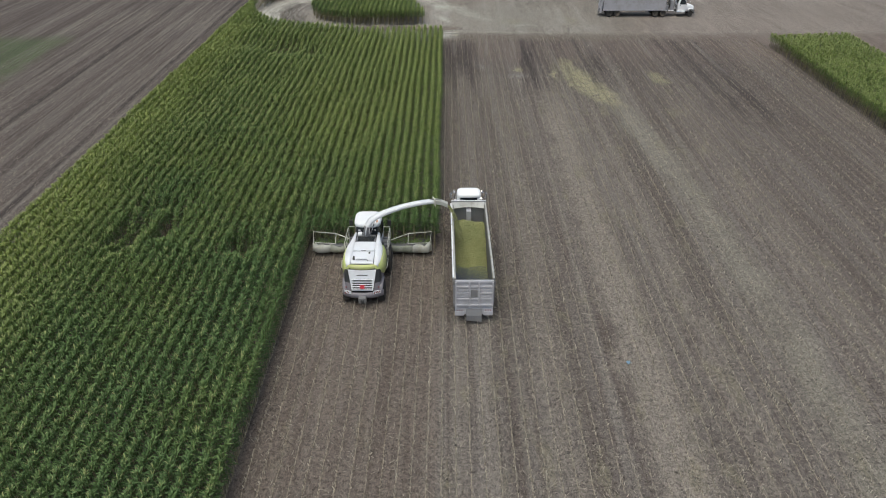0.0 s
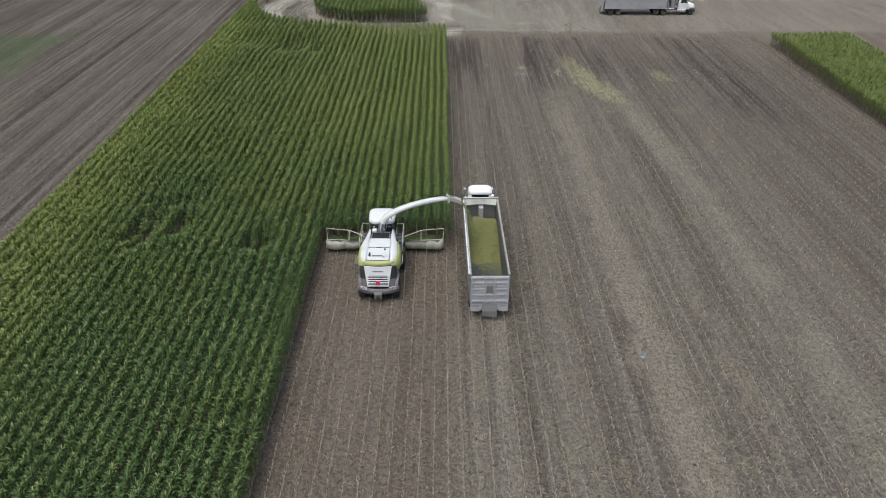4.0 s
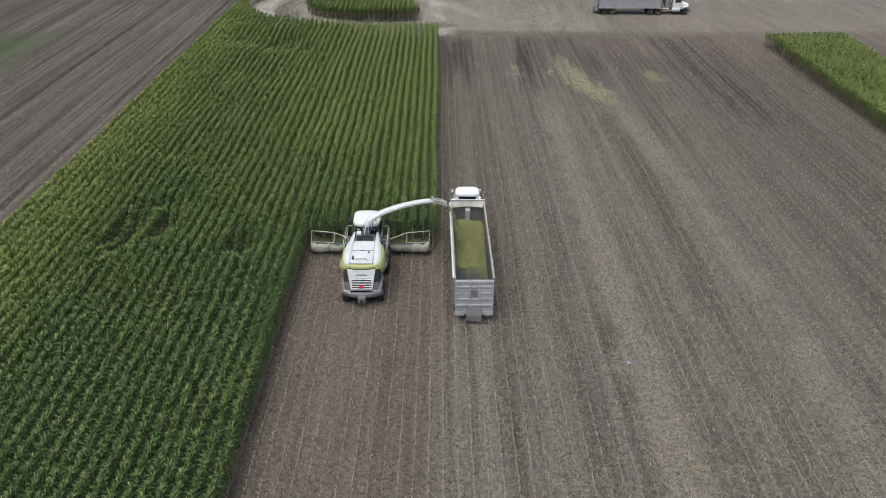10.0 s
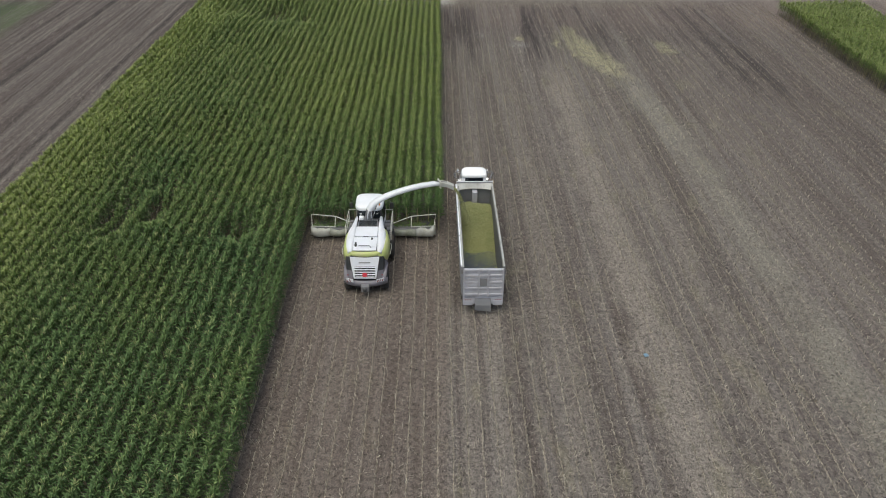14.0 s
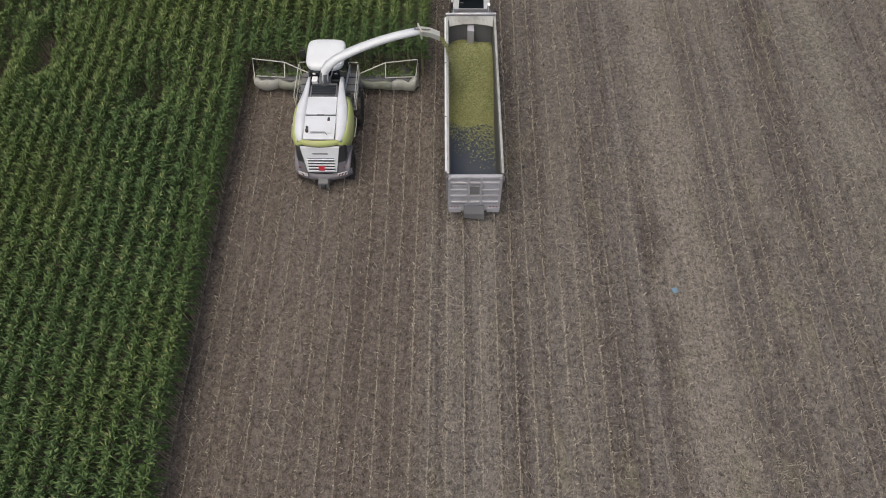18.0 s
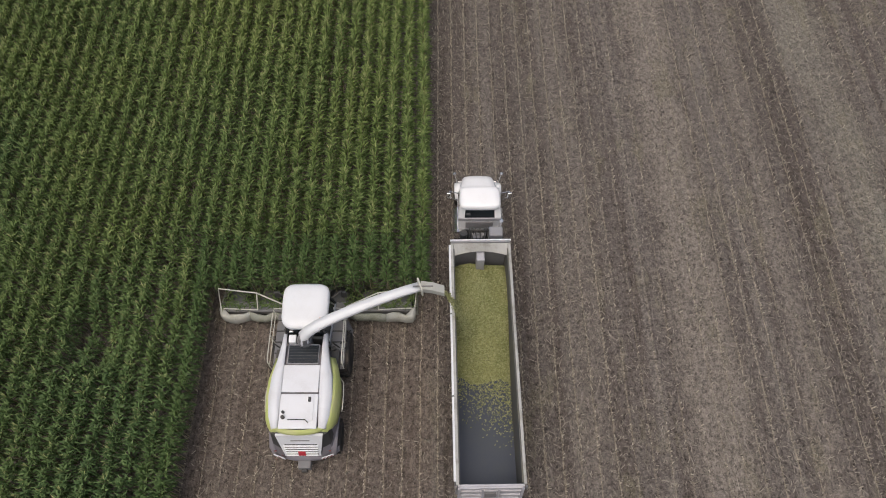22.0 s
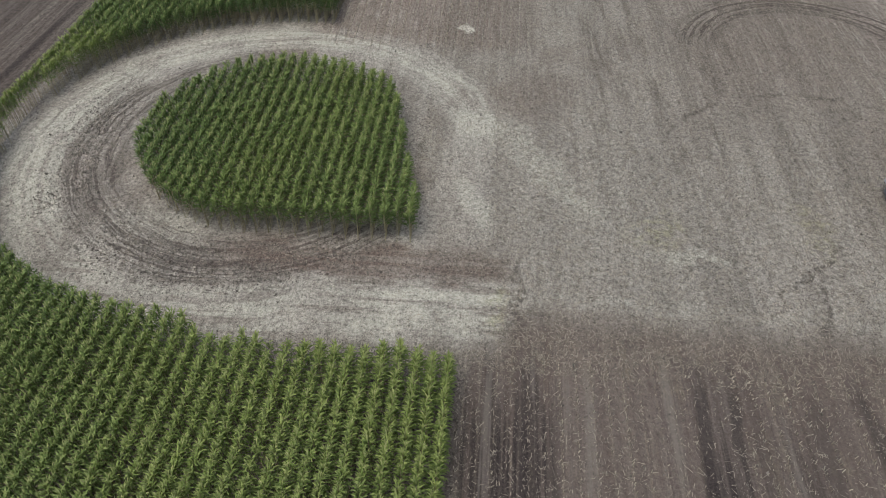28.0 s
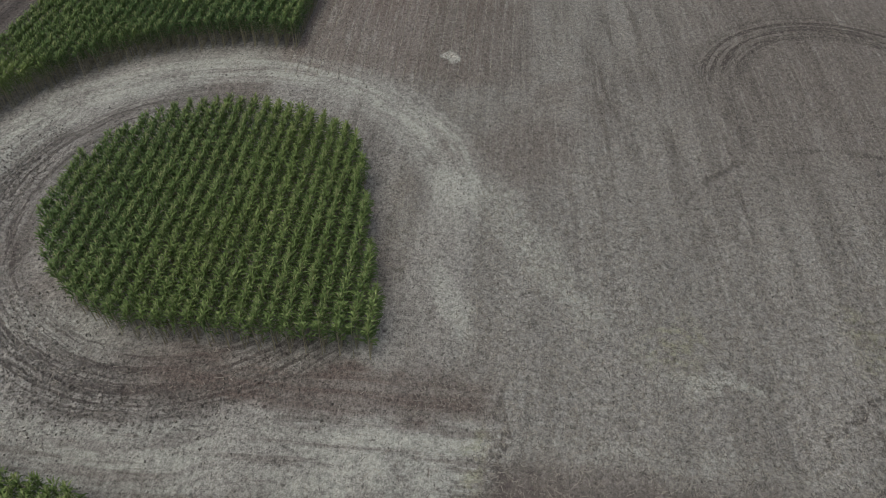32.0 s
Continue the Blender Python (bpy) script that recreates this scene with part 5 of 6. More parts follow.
def trailer():
    top = new("dump_trailer")
    tagged(top, "grey aluminium dump trailer with a ribbed tailgate", "trailer")
    hw, low, high = 1.25, 1.15, 3.3

    def side(s):
        wall = part("side_wall", solid(s * hw, TRAILER / 2, (low + high) / 2, 0.07, TRAILER, high - low, 0.015), SILVER, top)
        part("top_rail", solid(s * (hw + 0.01), TRAILER / 2, high + 0.03, 0.115, TRAILER + 0.06, 0.1, 0.025), GREY_RAIL, top, "scuffed pale grey top rail")
        for k in range(13):
            part("side_rib", solid(s * (hw + 0.06), 0.25 + k * (TRAILER - 0.5) / 12, (low + high) / 2, 0.07, 0.1, high - low - 0.1, 0.02), SILVER, wall)
        part("side_sill", solid(s * (hw + 0.02), TRAILER / 2, low - 0.05, 0.12, TRAILER, 0.16, 0.03), MID, wall)
        part("frame_rail", solid(s * 0.45, TRAILER / 2 - 0.4, 0.95, 0.12, TRAILER - 0.8, 0.26, 0.02), DARK, top)
        for y in (1.1, 2.35):
            wheel(top, s * 1.02, y, 0.5, 0.56, 0.29, 0, s)
            part("mudguard", loft([[(s * 0.75, y + 0.62 * math.cos(a), 0.5 + 0.62 * math.sin(a)), (s * 1.3, y + 0.62 * math.cos(a), 0.5 + 0.62 * math.sin(a)), (s * 1.3, y + 0.59 * math.cos(a), 0.5 + 0.59 * math.sin(a)), (s * 0.75, y + 0.59 * math.cos(a), 0.5 + 0.59 * math.sin(a))] for a in np.linspace(0.3, 2.84, 9)]), DARK, top)
        leg = part("landing_leg", solid(s * 0.7, TRAILER - 2.6, 0.7, 0.12, 0.12, 0.9, 0.02), MID, top)
        part("foot", solid(s * 0.7, TRAILER - 2.6, 0.24, 0.26, 0.26, 0.04, 0.01), MID, leg)
        part("marker_lamp", solid(s * (hw + 0.1), TRAILER - 0.6, 1.3, 0.04, 0.1, 0.06, 0.01), RED, top)

    mirrored(side)
    # rolled cover along one rail
    roll = part("rolled_cover", tube([(-hw - 0.1, 0.1, high + 0.02), (-hw - 0.1, TRAILER - 0.1, high + 0.02)], 0.055, 10), ROOF_WHITE, top, "rolled white cover along the rail")
    part("cover_strap", tube([(-hw - 0.1, 3.3, high + 0.02), (-hw - 0.1, 3.36, high + 0.02)], 0.065, 10), MID, roll)
    part("cover_strap", tube([(-hw - 0.1, 6.8, high + 0.02), (-hw - 0.1, 6.86, high + 0.02)], 0.065, 10), MID, roll)
    part("bed", solid(0, TRAILER / 2, low, 2 * hw, TRAILER, 0.08), FLOOR, top, "dark worn steel bed")
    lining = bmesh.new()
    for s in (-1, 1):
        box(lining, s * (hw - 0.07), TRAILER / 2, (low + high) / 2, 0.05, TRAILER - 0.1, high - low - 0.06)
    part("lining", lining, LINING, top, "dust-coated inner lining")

    # headboard with a raised lip, a sloped inner sheet and the hoist housing
    front = part("headboard", solid(0, TRAILER, (low + high + 0.2) / 2, 2 * hw + 0.1, 0.09, high - low + 0.2, 0.02), SILVER, top, "pale headboard with a rolled lip")
    part("lip", tube([(-hw - 0.08, TRAILER + 0.07, high + 0.16), (hw + 0.08, TRAILER + 0.07, high + 0.16)], 0.045, 10), ROOF_WHITE, front, "bright front bar")
    sheet = []
    for x in np.linspace(-hw + 0.06, hw - 0.06, 13):
        y = TRAILER - 0.3 - 0.24 * (abs(x) / hw) ** 2
        sheet.append([(x, TRAILER - 0.05, high + 0.1), (x, y, high - 0.2), (x, y + 0.02, high - 0.25), (x, TRAILER - 0.05, high + 0.04)])
    part("inner_sheet", loft(sheet), GREY_RAIL, front, "sloping dusty front sheet with an arched edge")
    part("hoist_housing", solid(0.0, TRAILER - 0.4, 2.1, 0.36, 0.55, 1.7, 0.04), GATE, front, "grey hoist housing")

    # the tailgate slopes outwards to its foot
    def sloped(bm):
        for v in bm.verts:
            v.co.y -= 0.13 * max(0.0, high - v.co.z)
        return bm

    # tailgate with pressed ribs, lamps, bumper and the rubber flap
    gate = part("tailgate", sloped(solid(0, -0.02, 2.25, 2 * hw, 0.09, 1.95, 0.02)), GATE, top, "ribbed grey tailgate")
    for z in (3.14, 2.78, 2.3, 1.9, 1.45):
        part("gate_rib", sloped(solid(0, -0.09, z, 2 * hw - 0.1, 0.08, 0.13, 0.03)), GATE, gate)
    for x in (-1.19, -0.3, 0.3, 1.19):
        part("gate_post", sloped(solid(x, -0.1, 2.2, 0.11, 0.1, 1.85, 0.025)), GATE, gate)
    for s in (-1, 1):
        for z in (2.54, 2.1):
            part("pressed_panel", sloped(solid(s * 0.75, -0.075, z, 0.74, 0.05, 0.22, 0.05)), GATE, gate)
        part("gate_latch", sloped(tube([(s * 1.32, -0.05, 3.15), (s * 1.32, -0.05, 2.9)], 0.05, 8)), MID, gate)
    part("grain_door", sloped(solid(0, -0.1, 2.32, 0.44, 0.07, 0.5, 0.02)), MID, gate, "small grey sliding hatch")
    rear = part("bumper_beam", sloped(solid(0, 0.05, 0.95, 2 * hw, 0.14, 0.46, 0.03)), GATE, top, "grey rear beam with lamps")
    for s in (-1, 1):
        for k in range(3):
            part("tail_lamp", sloped(solid(s * (0.78 + 0.15 * k), -0.03, 1.03, 0.07, 0.03, 0.07, 0.02)), LAMP, rear)
        part("rear_panel", sloped(solid(s * 0.93, -0.04, 0.8, 0.6, 0.05, 0.3, 0.02)), GATE, rear)
    part("rubber_flap", sloped(loft([[(-0.5, -0.06, 1.14), (0.5, -0.06, 1.14), (0.5, -0.03, 1.14), (-0.5, -0.03, 1.14)], [(-0.5, -0.2, 0.75), (0.5, -0.24, 0.75), (0.5, -0.17, 0.75), (-0.5, -0.13, 0.75)], [(-0.5, -0.14, 0.34), (0.5, -0.22, 0.28), (0.5, -0.19, 0.28), (-0.5, -0.11, 0.34)]])), FLAP, top, "hanging grey rubber flap")
    for y in (1.1, 2.35):
        part("axle", tube([(-1.1, y, 0.5), (1.1, y, 0.5)], 0.08, 8), DARK, top)
    part("kingpin_plate", solid(0, TRAILER - 0.9, 1.04, 1.0, 1.2, 0.06, 0.02), MID, top)
    return top


def lorry():
    """A conventional day-cab tractor unit; y = 0 where the trailer's headboard stands."""
    top = new("truck_tractor")
    tagged(top, "white day-cab truck tractor with a sloping bonnet", "truck")
    for s in (-1, 1):
        part("chassis_rail", solid(s * 0.42, 1.9, 0.82, 0.1, 6.6, 0.26, 0.02), DARK, top)
    part("deck_plate", solid(0, 1.0, 1.0, 0.8, 1.9, 0.04, 0.01), SILVER, top, "grey checker deck plate")
    part("deck_wing", solid(-0.8, 0.55, 0.98, 0.6, 2.0, 0.05, 0.02), TRUCK_WHITE, top, "white side fairing")
    part("deck_wing", solid(0.85, 0.55, 0.98, 0.6, 2.0, 0.05, 0.02), TRUCK_WHITE, top, "white side fairing")
    part("fifth_wheel", solid(0, -0.8, 1.02, 0.9, 0.9, 0.08, 0.03), DARK, top)

    # bonnet: narrow nose that swells to the cowl
    rings = []
    for y, hw, z0, z1 in ((4.95, 0.62, 0.75, 1.42), (4.88, 0.74, 0.7, 1.55), (4.5, 0.82, 0.72, 1.66), (3.9, 0.9, 0.8, 1.78), (3.3, 0.98, 0.85, 1.92), (3.1, 1.0, 0.85, 1.95)):
        rings.append([(-hw, y, z0), (-hw, y, z1 - 0.22), (-hw * 0.88, y, z1 - 0.06), (-hw * 0.55, y, z1), (0, y, z1 + 0.03), (hw * 0.55, y, z1), (hw * 0.88, y, z1 - 0.06), (hw, y, z1 - 0.22), (hw, y, z0)])
    bonnet = smooth(part("bonnet", loft(rings), TRUCK_WHITE, top, "sloping white bonnet"))
    part("radiator_grille", solid(0, 4.97, 1.1, 0.95, 0.05, 0.56, 0.04), DARK, bonnet)
    part("front_bumper", solid(0, 5.05, 0.55, 2.3, 0.2, 0.34, 0.08), CHROME, top)

    def wing(s):
        arch = [(s * 1.02, 4.85, 0.8), (s * 1.12, 4.72, 1.12), (s * 1.16, 4.35, 1.3), (s * 1.16, 3.9, 1.28), (s * 1.12, 3.55, 1.05)]
        smooth(part("front_wing", loft([[(x - s * 0.34, y, z + 0.03), (x, y, z), (x, y, z - 0.06), (x - s * 0.34, y, z - 0.05)] for x, y, z in arch]), TRUCK_WHITE, bonnet))
        part("headlamp", solid(s * 0.86, 4.86, 1.02, 0.28, 0.12, 0.2, 0.05), CHROME, bonnet)
        arm = part("bonnet_mirror_arm", tube([(s * 1.02, 4.55, 1.3), (s * 1.16, 4.8, 1.85)], 0.02, 6), CHROME, bonnet)
        part("bonnet_mirror", tube([(s * 1.16, 4.8, 1.82), (s * 1.17, 4.86, 1.92)], [0.11, 0.07], 10), CHROME, arm)
        bracket = part("mirror_arm", tube([(s * 1.0, 2.75, 2.55), (s * 1.42, 2.85, 2.6), (s * 1.46, 2.83, 2.2), (s * 1.05, 2.75, 1.95)], 0.022, 6), CHROME, top)
        part("mirror", solid(s * 1.45, 2.82, 2.25, 0.22, 0.09, 0.46, 0.04), CHROME, bracket)
        part("step", solid(s * 1.1, 2.4, 0.55, 0.3, 1.1, 0.06, 0.02), MID, top)
        part("fuel_tank", tube([(s * 0.92, 1.55, 0.72), (s * 0.92, 2.95, 0.72)], 0.32, 16), CHROME, top, "polished fuel tank")
        part("door_handle", solid(s * 1.03, 2.1, 1.75, 0.03, 0.16, 0.05, 0.01), DARK, top)

    mirrored(wing)

    # cab with raked windscreen, rounded roof and a wide rear window
    cab_rings = [[(-1.0, 1.72, 0.95), (1.0, 1.72, 0.95), (1.0, 3.2, 0.95), (-1.0, 3.2, 0.95)], [(-1.02, 1.7, 1.9), (1.02, 1.7, 1.9), (1.02, 3.25, 1.9), (-1.02, 3.25, 1.9)]]
    cabin = part("cabin", loft(cab_rings), TRUCK_WHITE, top, "white cabin")
    part("glasshouse", loft([[(-1.0, 1.74, 1.91), (1.0, 1.74, 1.91), (1.0, 3.22, 1.91), (-1.0, 3.22, 1.91)], [(-0.9, 1.96, 2.68), (0.9, 1.96, 2.68), (0.86, 2.82, 2.68), (-0.86, 2.82, 2.68)]]), GLASS, cabin)
    for sx in (-1, 1):
        part("pillar", loft([[(sx * 1.02, 1.68, 1.9), (sx * 0.72, 1.68, 1.9), (sx * 0.72, 1.74, 1.9), (sx * 1.02, 1.95, 1.9)], [(sx * 0.93, 1.92, 2.7), (sx * 0.66, 1.92, 2.7), (sx * 0.66, 1.98, 2.7), (sx * 0.93, 2.12, 2.7)]]), TRUCK_WHITE, cabin)
        part("pillar", tube([(sx * 1.02, 3.22, 1.9), (sx * 0.88, 2.82, 2.7)], 0.05, 6), TRUCK_WHITE, cabin)
    part("rear_wall", solid(0, 1.68, 1.98, 2.02, 0.06, 0.2, 0.02), GATE, cabin)
    part("rear_wall", solid(0, 1.66, 1.5, 1.3, 0.05, 0.5, 0.02), SILVER, cabin)
    part("wiring", tube([(-0.6, 1.6, 1.9), (-0.55, 1.5, 1.5), (-0.3, 1.45, 1.7), (-0.2, 1.5, 1.2)], 0.03, 6), DARK, cabin)
    part("filter_bowl", tube([(-0.62, 1.45, 1.3), (-0.62, 1.45, 1.75)], 0.13, 12), DARK, cabin)
    roof = []
    for z, g in ((2.66, 0.98), (2.7, 1.0), (2.84, 0.97), (2.93, 0.86), (2.96, 0.6)):
        pts = []
        for k in range(28):
            a = 2 * math.pi * k / 28
            c, s = math.cos(a), math.sin(a)
            pts.append((0.97 * g * math.copysign(abs(c) ** 0.42, c) * (1 - 0.03 * s), 2.36 + 0.6 * g * math.copysign(abs(s) ** 0.42, s), z + 0.04 * s))
        roof.append(pts)
    smooth(part("cab_roof", loft(roof), TRUCK_WHITE, cabin, "smooth white roof"))
    part("sun_visor", loft([[(-0.9, 2.9, 2.72), (0.9, 2.9, 2.72), (0.9, 2.9, 2.76), (-0.9, 2.9, 2.76)], [(-0.92, 3.05, 2.62), (0.92, 3.05, 2.62), (0.92, 3.05, 2.66), (-0.92, 3.05, 2.66)]]), TRUCK_WHITE, cabin, "white sun visor")
    for k in range(5):
        part("roof_lamp", solid(-0.6 + 0.3 * k, 2.78, 2.93, 0.1, 0.07, 0.05, 0.02), painted("amber_marker", (0.7, 0.3, 0.03), amount=0.1), cabin)

    # behind the cab: exhaust, tanks, boxes and hoses
    stack = part("exhaust_stack", tube([(0.93, 1.52, 0.9), (0.93, 1.52, 2.9), (0.93, 1.42, 3.0)], 0.08, 12), CHROME, top, "chrome exhaust stack")
    part("heat_shield", tube([(0.93, 1.52, 1.3), (0.93, 1.52, 2.2)], 0.12, 12), MID, stack)
    part("hydraulic_tank", solid(0.7, 1.2, 1.75, 0.62, 0.5, 1.45, 0.06), SILVER, top, "tall grey hydraulic tank")
    part("hose_frame", tube([(-0.55, 1.32, 1.0), (-0.55, 1.32, 2.35), (0.3, 1.32, 2.35), (0.3, 1.32, 1.0)], 0.035, 8), DARK, top, "black hose frame")
    part("filter_housing", tube([(-0.78, 1.2, 1.0), (-0.78, 1.2, 2.3)], 0.17, 14), DARK, top, "black upright filter housing")
    part("valve_block", solid(-0.15, 1.2, 1.9, 0.5, 0.24, 0.3, 0.03), MID, top)
    for k in range(4):
        part("air_hose", tube([(-0.4 + 0.2 * k, 1.55, 2.1), (-0.45 + 0.22 * k, 1.25, 2.42 - 0.06 * k), (-0.3 + 0.14 * k, 0.8, 2.1), (-0.2 + 0.1 * k, 0.3, 1.7)], 0.024, 6), DARK, top)
    can = part("air_cleaner", tube([(0.78, 0.42, 0.95), (0.78, 0.42, 1.75)], 0.27, 18), SILVER, top, "grey upright canister")
    part("cap", tube([(0.78, 0.42, 1.75), (0.78, 0.42, 1.82)], 0.08, 10), DARK, can)
    part("tool_box", solid(-0.62, 0.5, 1.25, 0.5, 0.6, 0.5, 0.04), SILVER, top, "grey tool box")
    part("air_tank", tube([(-0.95, 0.95, 1.35), (-0.45, 0.95, 1.35)], 0.2, 14), MID, top, "dark air tank")
    part("cross_member", solid(0, 1.45, 1.35, 1.1, 0.12, 0.34, 0.03), DARK, top)
    for k, (x0, x1) in enumerate(((-0.5, -0.3), (-0.35, 0.25), (0.35, 0.2))):
        part("air_hose", tube([(x0, 1.62, 2.0), (x0 + 0.1, 1.3, 1.75 - 0.1 * k), (x1, 0.7, 1.5), (x1 * 0.6, 0.1, 1.6)], 0.022, 6), DARK, top)
    part("hose_hanger", tube([(0.3, 1.6, 1.0), (0.32, 1.5, 2.3)], 0.018, 6), MID, top)
    part("work_lamp", solid(-0.55, 1.62, 2.5, 0.2, 0.12, 0.12, 0.03), DARK, cabin)
    for s in (-1, 1):
        wheel(top, s * 1.0, 4.15, 0.5, 0.3, 0.29, 0, s, "front_wheel")
        for y in (-0.15, -1.45):
            wheel(top, s * 0.95, y, 0.5, 0.56, 0.29, 0, s, "drive_wheel")
        part("quarter_guard", solid(s * 0.95, 0.5, 0.95, 0.56, 0.04, 0.36, 0.01), DARK, top)
    for y in (4.15, -0.15, -1.45):
        part("axle", tube([(-1.0, y, 0.5), (1.0, y, 0.5)], 0.08, 8), DARK, top)
    # the cab and all before it stand a little ahead of the deck
    for ob in top.children_recursive:
        if np.mean([v.co.y for v in ob.data.vertices]) > 1.62 and not ob.name.startswith("chassis"):
            # the bonnet is short
            for v in ob.data.vertices:
                if v.co.y > 3.1:
                    v.co.y = 3.1 + (v.co.y - 3.1) * 0.74
            ob.data.transform(Matrix.Translation((0, 0.45, 0)))
    return top


TAIL_X, TAIL_Y, SKEW = 2.42, -6.05, 0.67  # the trailer trails a little aslant
grey_trailer = trailer()
grey_trailer.matrix_basis = pose(TAIL_X, TAIL_Y, 0, 0, 0, SKEW)
white_truck = lorry()
white_truck.matrix_basis = pose(TAIL_X - 0.04, TAIL_Y + TRAILER - 0.1, 0)

# the second lorry, waiting on the headland
far_trailer = copy_thing(grey_trailer, pose(26.2, 76.2, 0, 0, 0, -90))
far_truck = copy_thing(white_truck, pose(26.2 + TRAILER - 0.1, 76.2, 0, 0, 0, -90))
for ob in far_trailer.children_recursive:
    if ob.name.startswith(("side_wall", "side_rib", "side_sill", "top_rail")):
        ob.data = ob.data.copy()
        ob.data.materials[0] = GATE
tagged(far_trailer, "long pale grey trailer standing on the trampled headland", "trailer")
tagged(far_truck, "white truck tractor standing on the trampled headland", "truck")


def load():
    """Chopped maize heaped in the trailer, running out to the bare bed at the back."""
    r = np.random.default_rng(31)
    xs, ys = np.linspace(-1.16, 1.16, 30), np.linspace(0.3, 9.85, 110)
    gx_, gy_ = np.meshgrid(xs, ys)
    lay, gy_ = gy_, gy_ - 0.4
    t = np.clip((gy_ - 3.7) / 4.3, 0, 1)
    z = 1.21 + 1.28 * (t * t * (3 - 2 * t)) * (1 - 0.18 * (gx_ / 1.16) ** 2)
    z -= 0.5 * np.clip((gy_ - 8.0) / 1.3, 0, 1) ** 1.2
    z += 0.16 * np.exp(-((gx_ + 0.25) ** 2 / 0.35 + (gy_ - 7.7) ** 2 / 1.2))
    z += (0.05 * np.sin(gx_ * 4.1 + gy_ * 1.7) + 0.04 * np.sin(gy_ * 3.3 - gx_ * 2.2) + r.normal(0, 0.018, z.shape)) * (0.25 + 0.75 * t)
    z -= 0.12 * np.clip((4.9 + 0.6 * np.sin(gx_ * 3) - 0.5 * gx_ - gy_) / 1.4, 0, 1)
    n, m = len(ys), len(xs)
    ids = np.arange(n * m).reshape(n, m)
    q = np.stack([ids[:-1, :-1], ids[:-1, 1:], ids[1:, 1:], ids[1:, :-1]], -1).reshape(-1, 4)
    heap = link_mesh("maize_load", np.stack([gx_, lay, z], -1).reshape(-1, 3), q, CHAFF)
    # loose chips on the heap and thinning out over the bed
    k = 17000
    x, y = r.uniform(-1.14, 1.14, k), r.uniform(0.3, 9.8, k)
    keep = r.random(k) < np.clip((y - 1.9 + 0.7 * x) / 3.8, 0.01, 1) ** 1.7
    x, y = x[keep], y[keep]
    iy, ix = np.clip(np.searchsorted(ys, y), 0, n - 1), np.clip(np.searchsorted(xs, x), 0, m - 1)
    h = np.maximum(z[iy, ix], 1.2) + r.uniform(0.005, 0.03, len(x))
    a, half, wide = r.uniform(0, np.pi, len(x)), r.uniform(0.015, 0.05, len(x)), r.uniform(0.007, 0.02, len(x))
    v = np.empty((len(x), 4, 3))
    for j, (p, s) in enumerate(((-1, -1), (1, -1), (1, 1), (-1, 1))):
        v[:, j] = np.stack([x + p * half * np.cos(a) - s * wide * np.sin(a), y + p * half * np.sin(a) + s * wide * np.cos(a), h + p * r.normal(0, 0.012, len(x))], 1)
    f = (np.array([(0, 1, 2, 3)])[None] + (np.arange(len(x)) * 4)[:, None, None]).reshape(-1, 4)
    chips = link_mesh("loose_chaff", v.reshape(-1, 3), f, CHOP)
    chips.parent = heap
    tagged(chips, kind="stuff")
    heap.matrix_basis = pose(TAIL_X, TAIL_Y, 0, 0, 0, SKEW)
    return tagged(heap, "heap of yellow-green chopped maize lying in the trailer", "maize load")


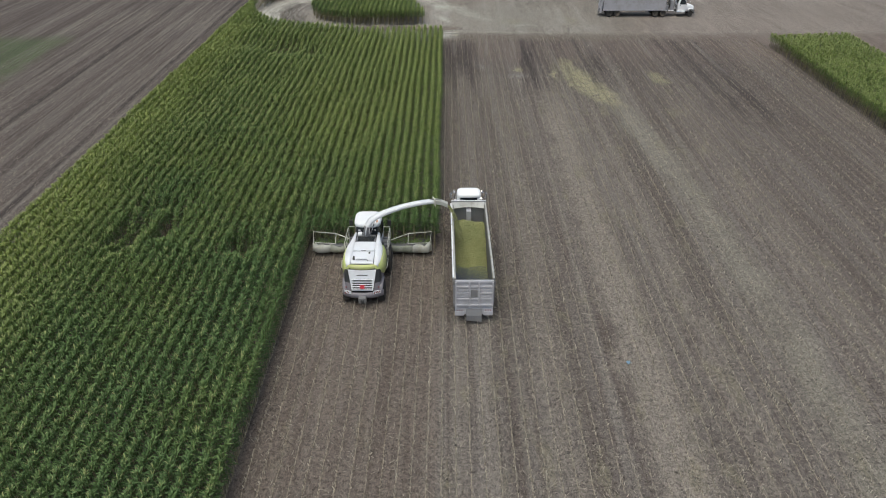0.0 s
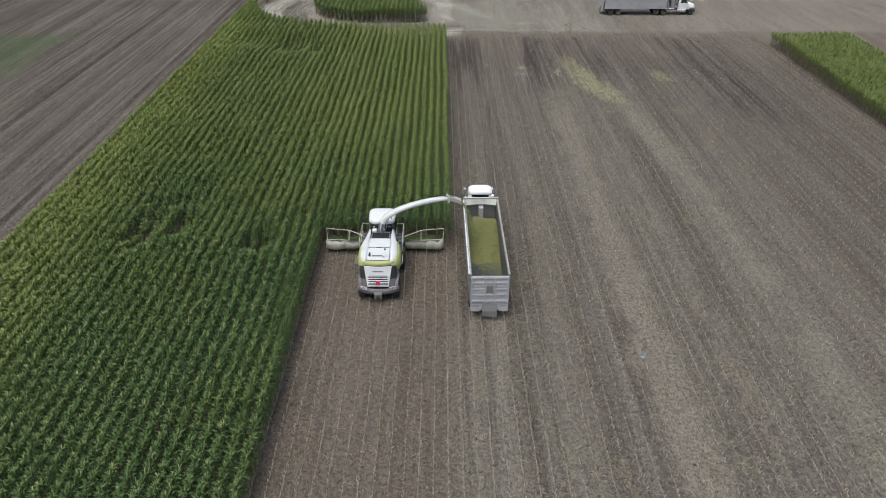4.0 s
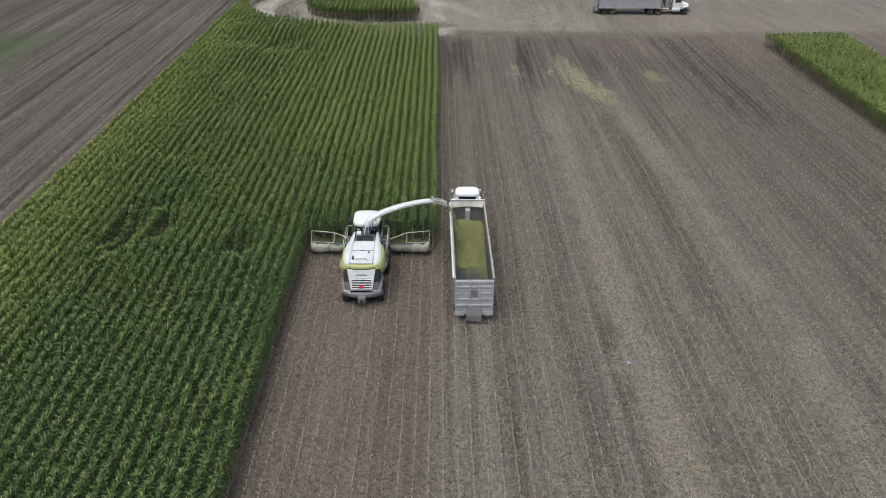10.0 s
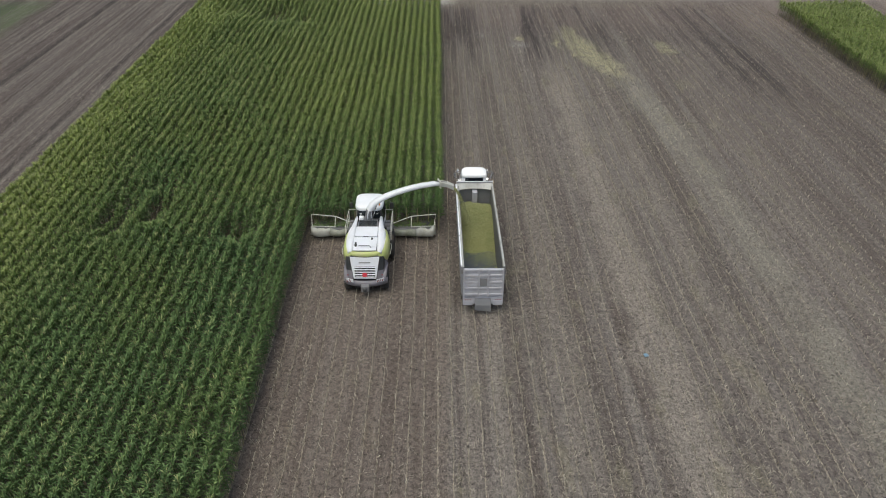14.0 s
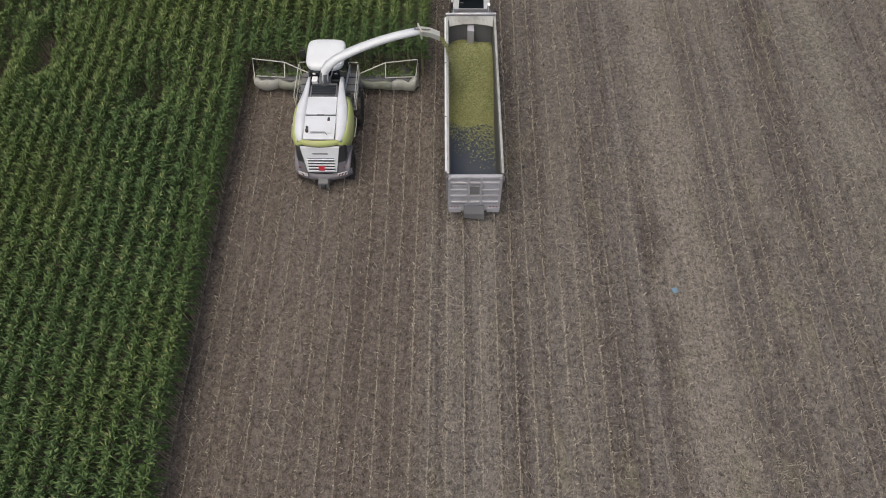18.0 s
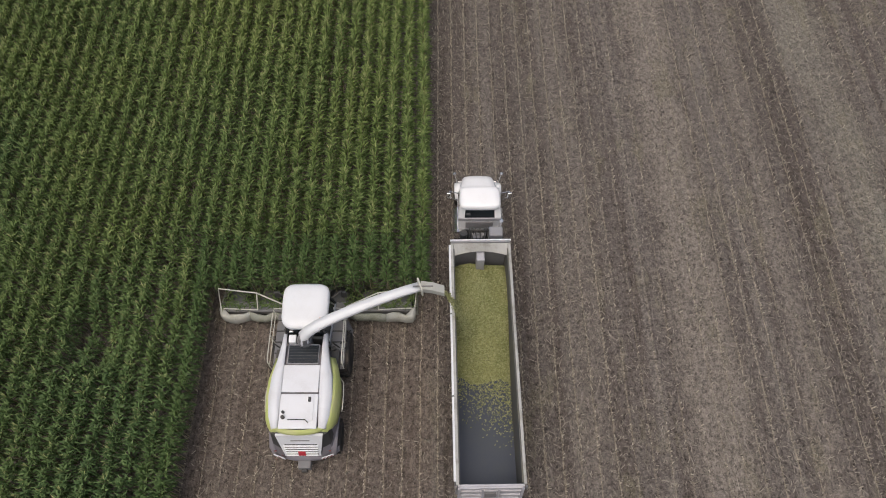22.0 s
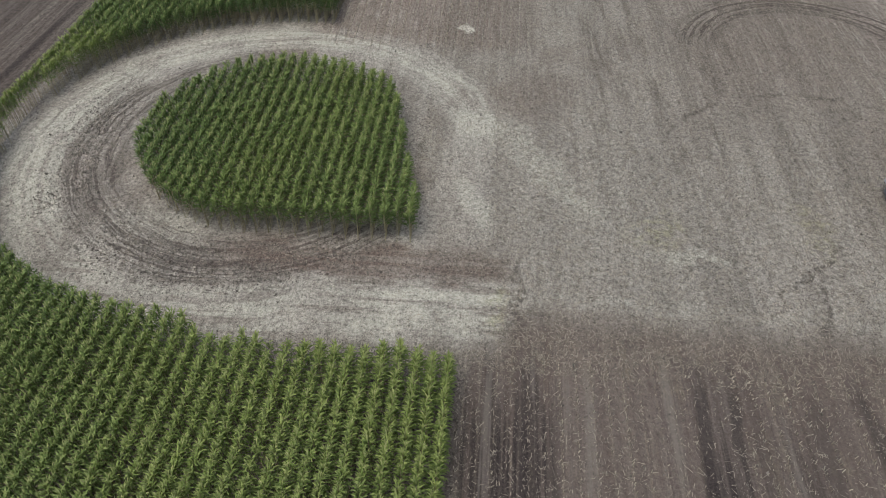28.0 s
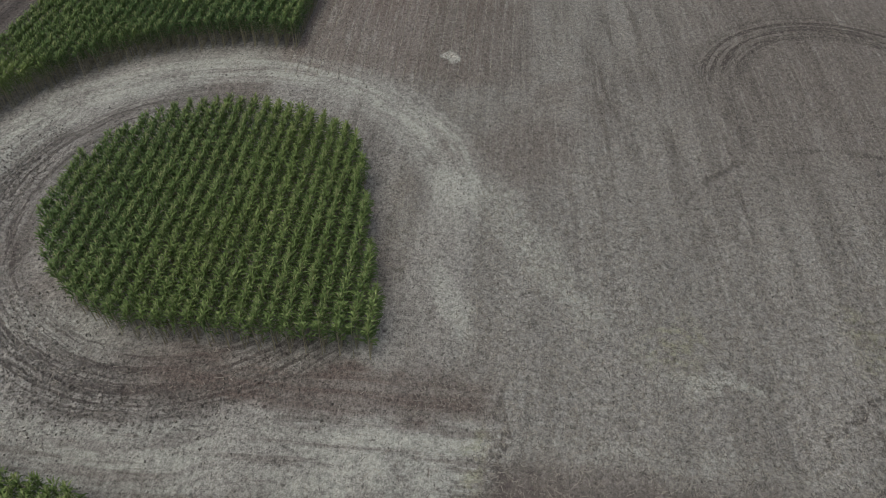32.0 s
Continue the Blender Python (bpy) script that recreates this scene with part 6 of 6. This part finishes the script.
def chaff_material():
    n = Nodes("chopped_maize_heap")
    fine, mid, big = n.noise(34, 4, 0.8), n.noise(7, 4, 0.7), n.noise(1.1, 3, 0.6)
    tone = n.mix(n.ramp(fine, 0.35, 0.65), (0.14, 0.15, 0.05), (0.37, 0.37, 0.17))
    tone = n.mix(n.math("MULTIPLY", n.ramp(mid, 0.45, 0.65), 0.45), tone, (0.4, 0.4, 0.2))
    tone = n.mix(n.math("MULTIPLY", n.ramp(big, 0.42, 0.62), 0.6), tone, (0.14, 0.17, 0.05))
    n.bump(n.math("ADD", mid, n.math("MULTIPLY", fine, 0.5)), 0.8, 0.05)
    return n.finish(tone, 0.9, 0.0, 0.15)


CHAFF = chaff_material()
load()


def stream():
    """Chopped maize that falls from the spout on to the heap."""
    r = np.random.default_rng(33)
    k = 2800
    t = r.random(k)
    x = 0.72 + 1.05 * t + r.normal(0, 1, k) * (0.03 + 0.1 * t)
    y = 1.12 - 0.95 * t + r.normal(0, 1, k) * (0.04 + 0.1 * t)
    z = 4.72 - 0.55 * t - 1.75 * t * t + r.normal(0, 0.03, k)
    size = r.uniform(0.01, 0.03, k)
    u = r.normal(0, 1, (k, 2, 3))
    c = np.stack([x, y, z], 1)
    v = np.stack([c + size[:, None] * u[:, 0], c + size[:, None] * u[:, 1], c - size[:, None] * u[:, 0]], 1)
    f = np.arange(k * 3).reshape(-1, 3)
    return link_mesh("maize_stream", v.reshape(-1, 3), f, CHOP)


tagged(stream(), "stream of chopped maize pouring from the spout", "maize stream", kind="stuff")


def scrap():
    bm = bmesh.new()
    grid = [[bm.verts.new((i * 0.07 - 0.17 + 0.03 * math.sin(3 * j), j * 0.06 - 0.2, 0.03 + 0.05 * abs(math.sin(2.3 * i + 1.7 * j)))) for i in range(6)] for j in range(7)]
    for j in range(6):
        for i in range(5):
            bm.faces.new((grid[j][i], grid[j][i + 1], grid[j + 1][i + 1], grid[j + 1][i]))
    bmesh.ops.solidify(bm, geom=bm.faces[:], thickness=0.006)
    mesh = bpy.data.meshes.new("plastic_scrap")
    bm.to_mesh(mesh)
    bm.free()
    mesh.materials.append(BLUE)
    ob = new("plastic_scrap", mesh)
    ob.matrix_basis = pose(11.8, -10.3, 0.0, 0, 0, 20) @ Matrix.Diagonal((0.75, 0.75, 0.75, 1))
    return tagged(ob, "crumpled piece of blue plastic on the soil", "plastic scrap")


scrap()
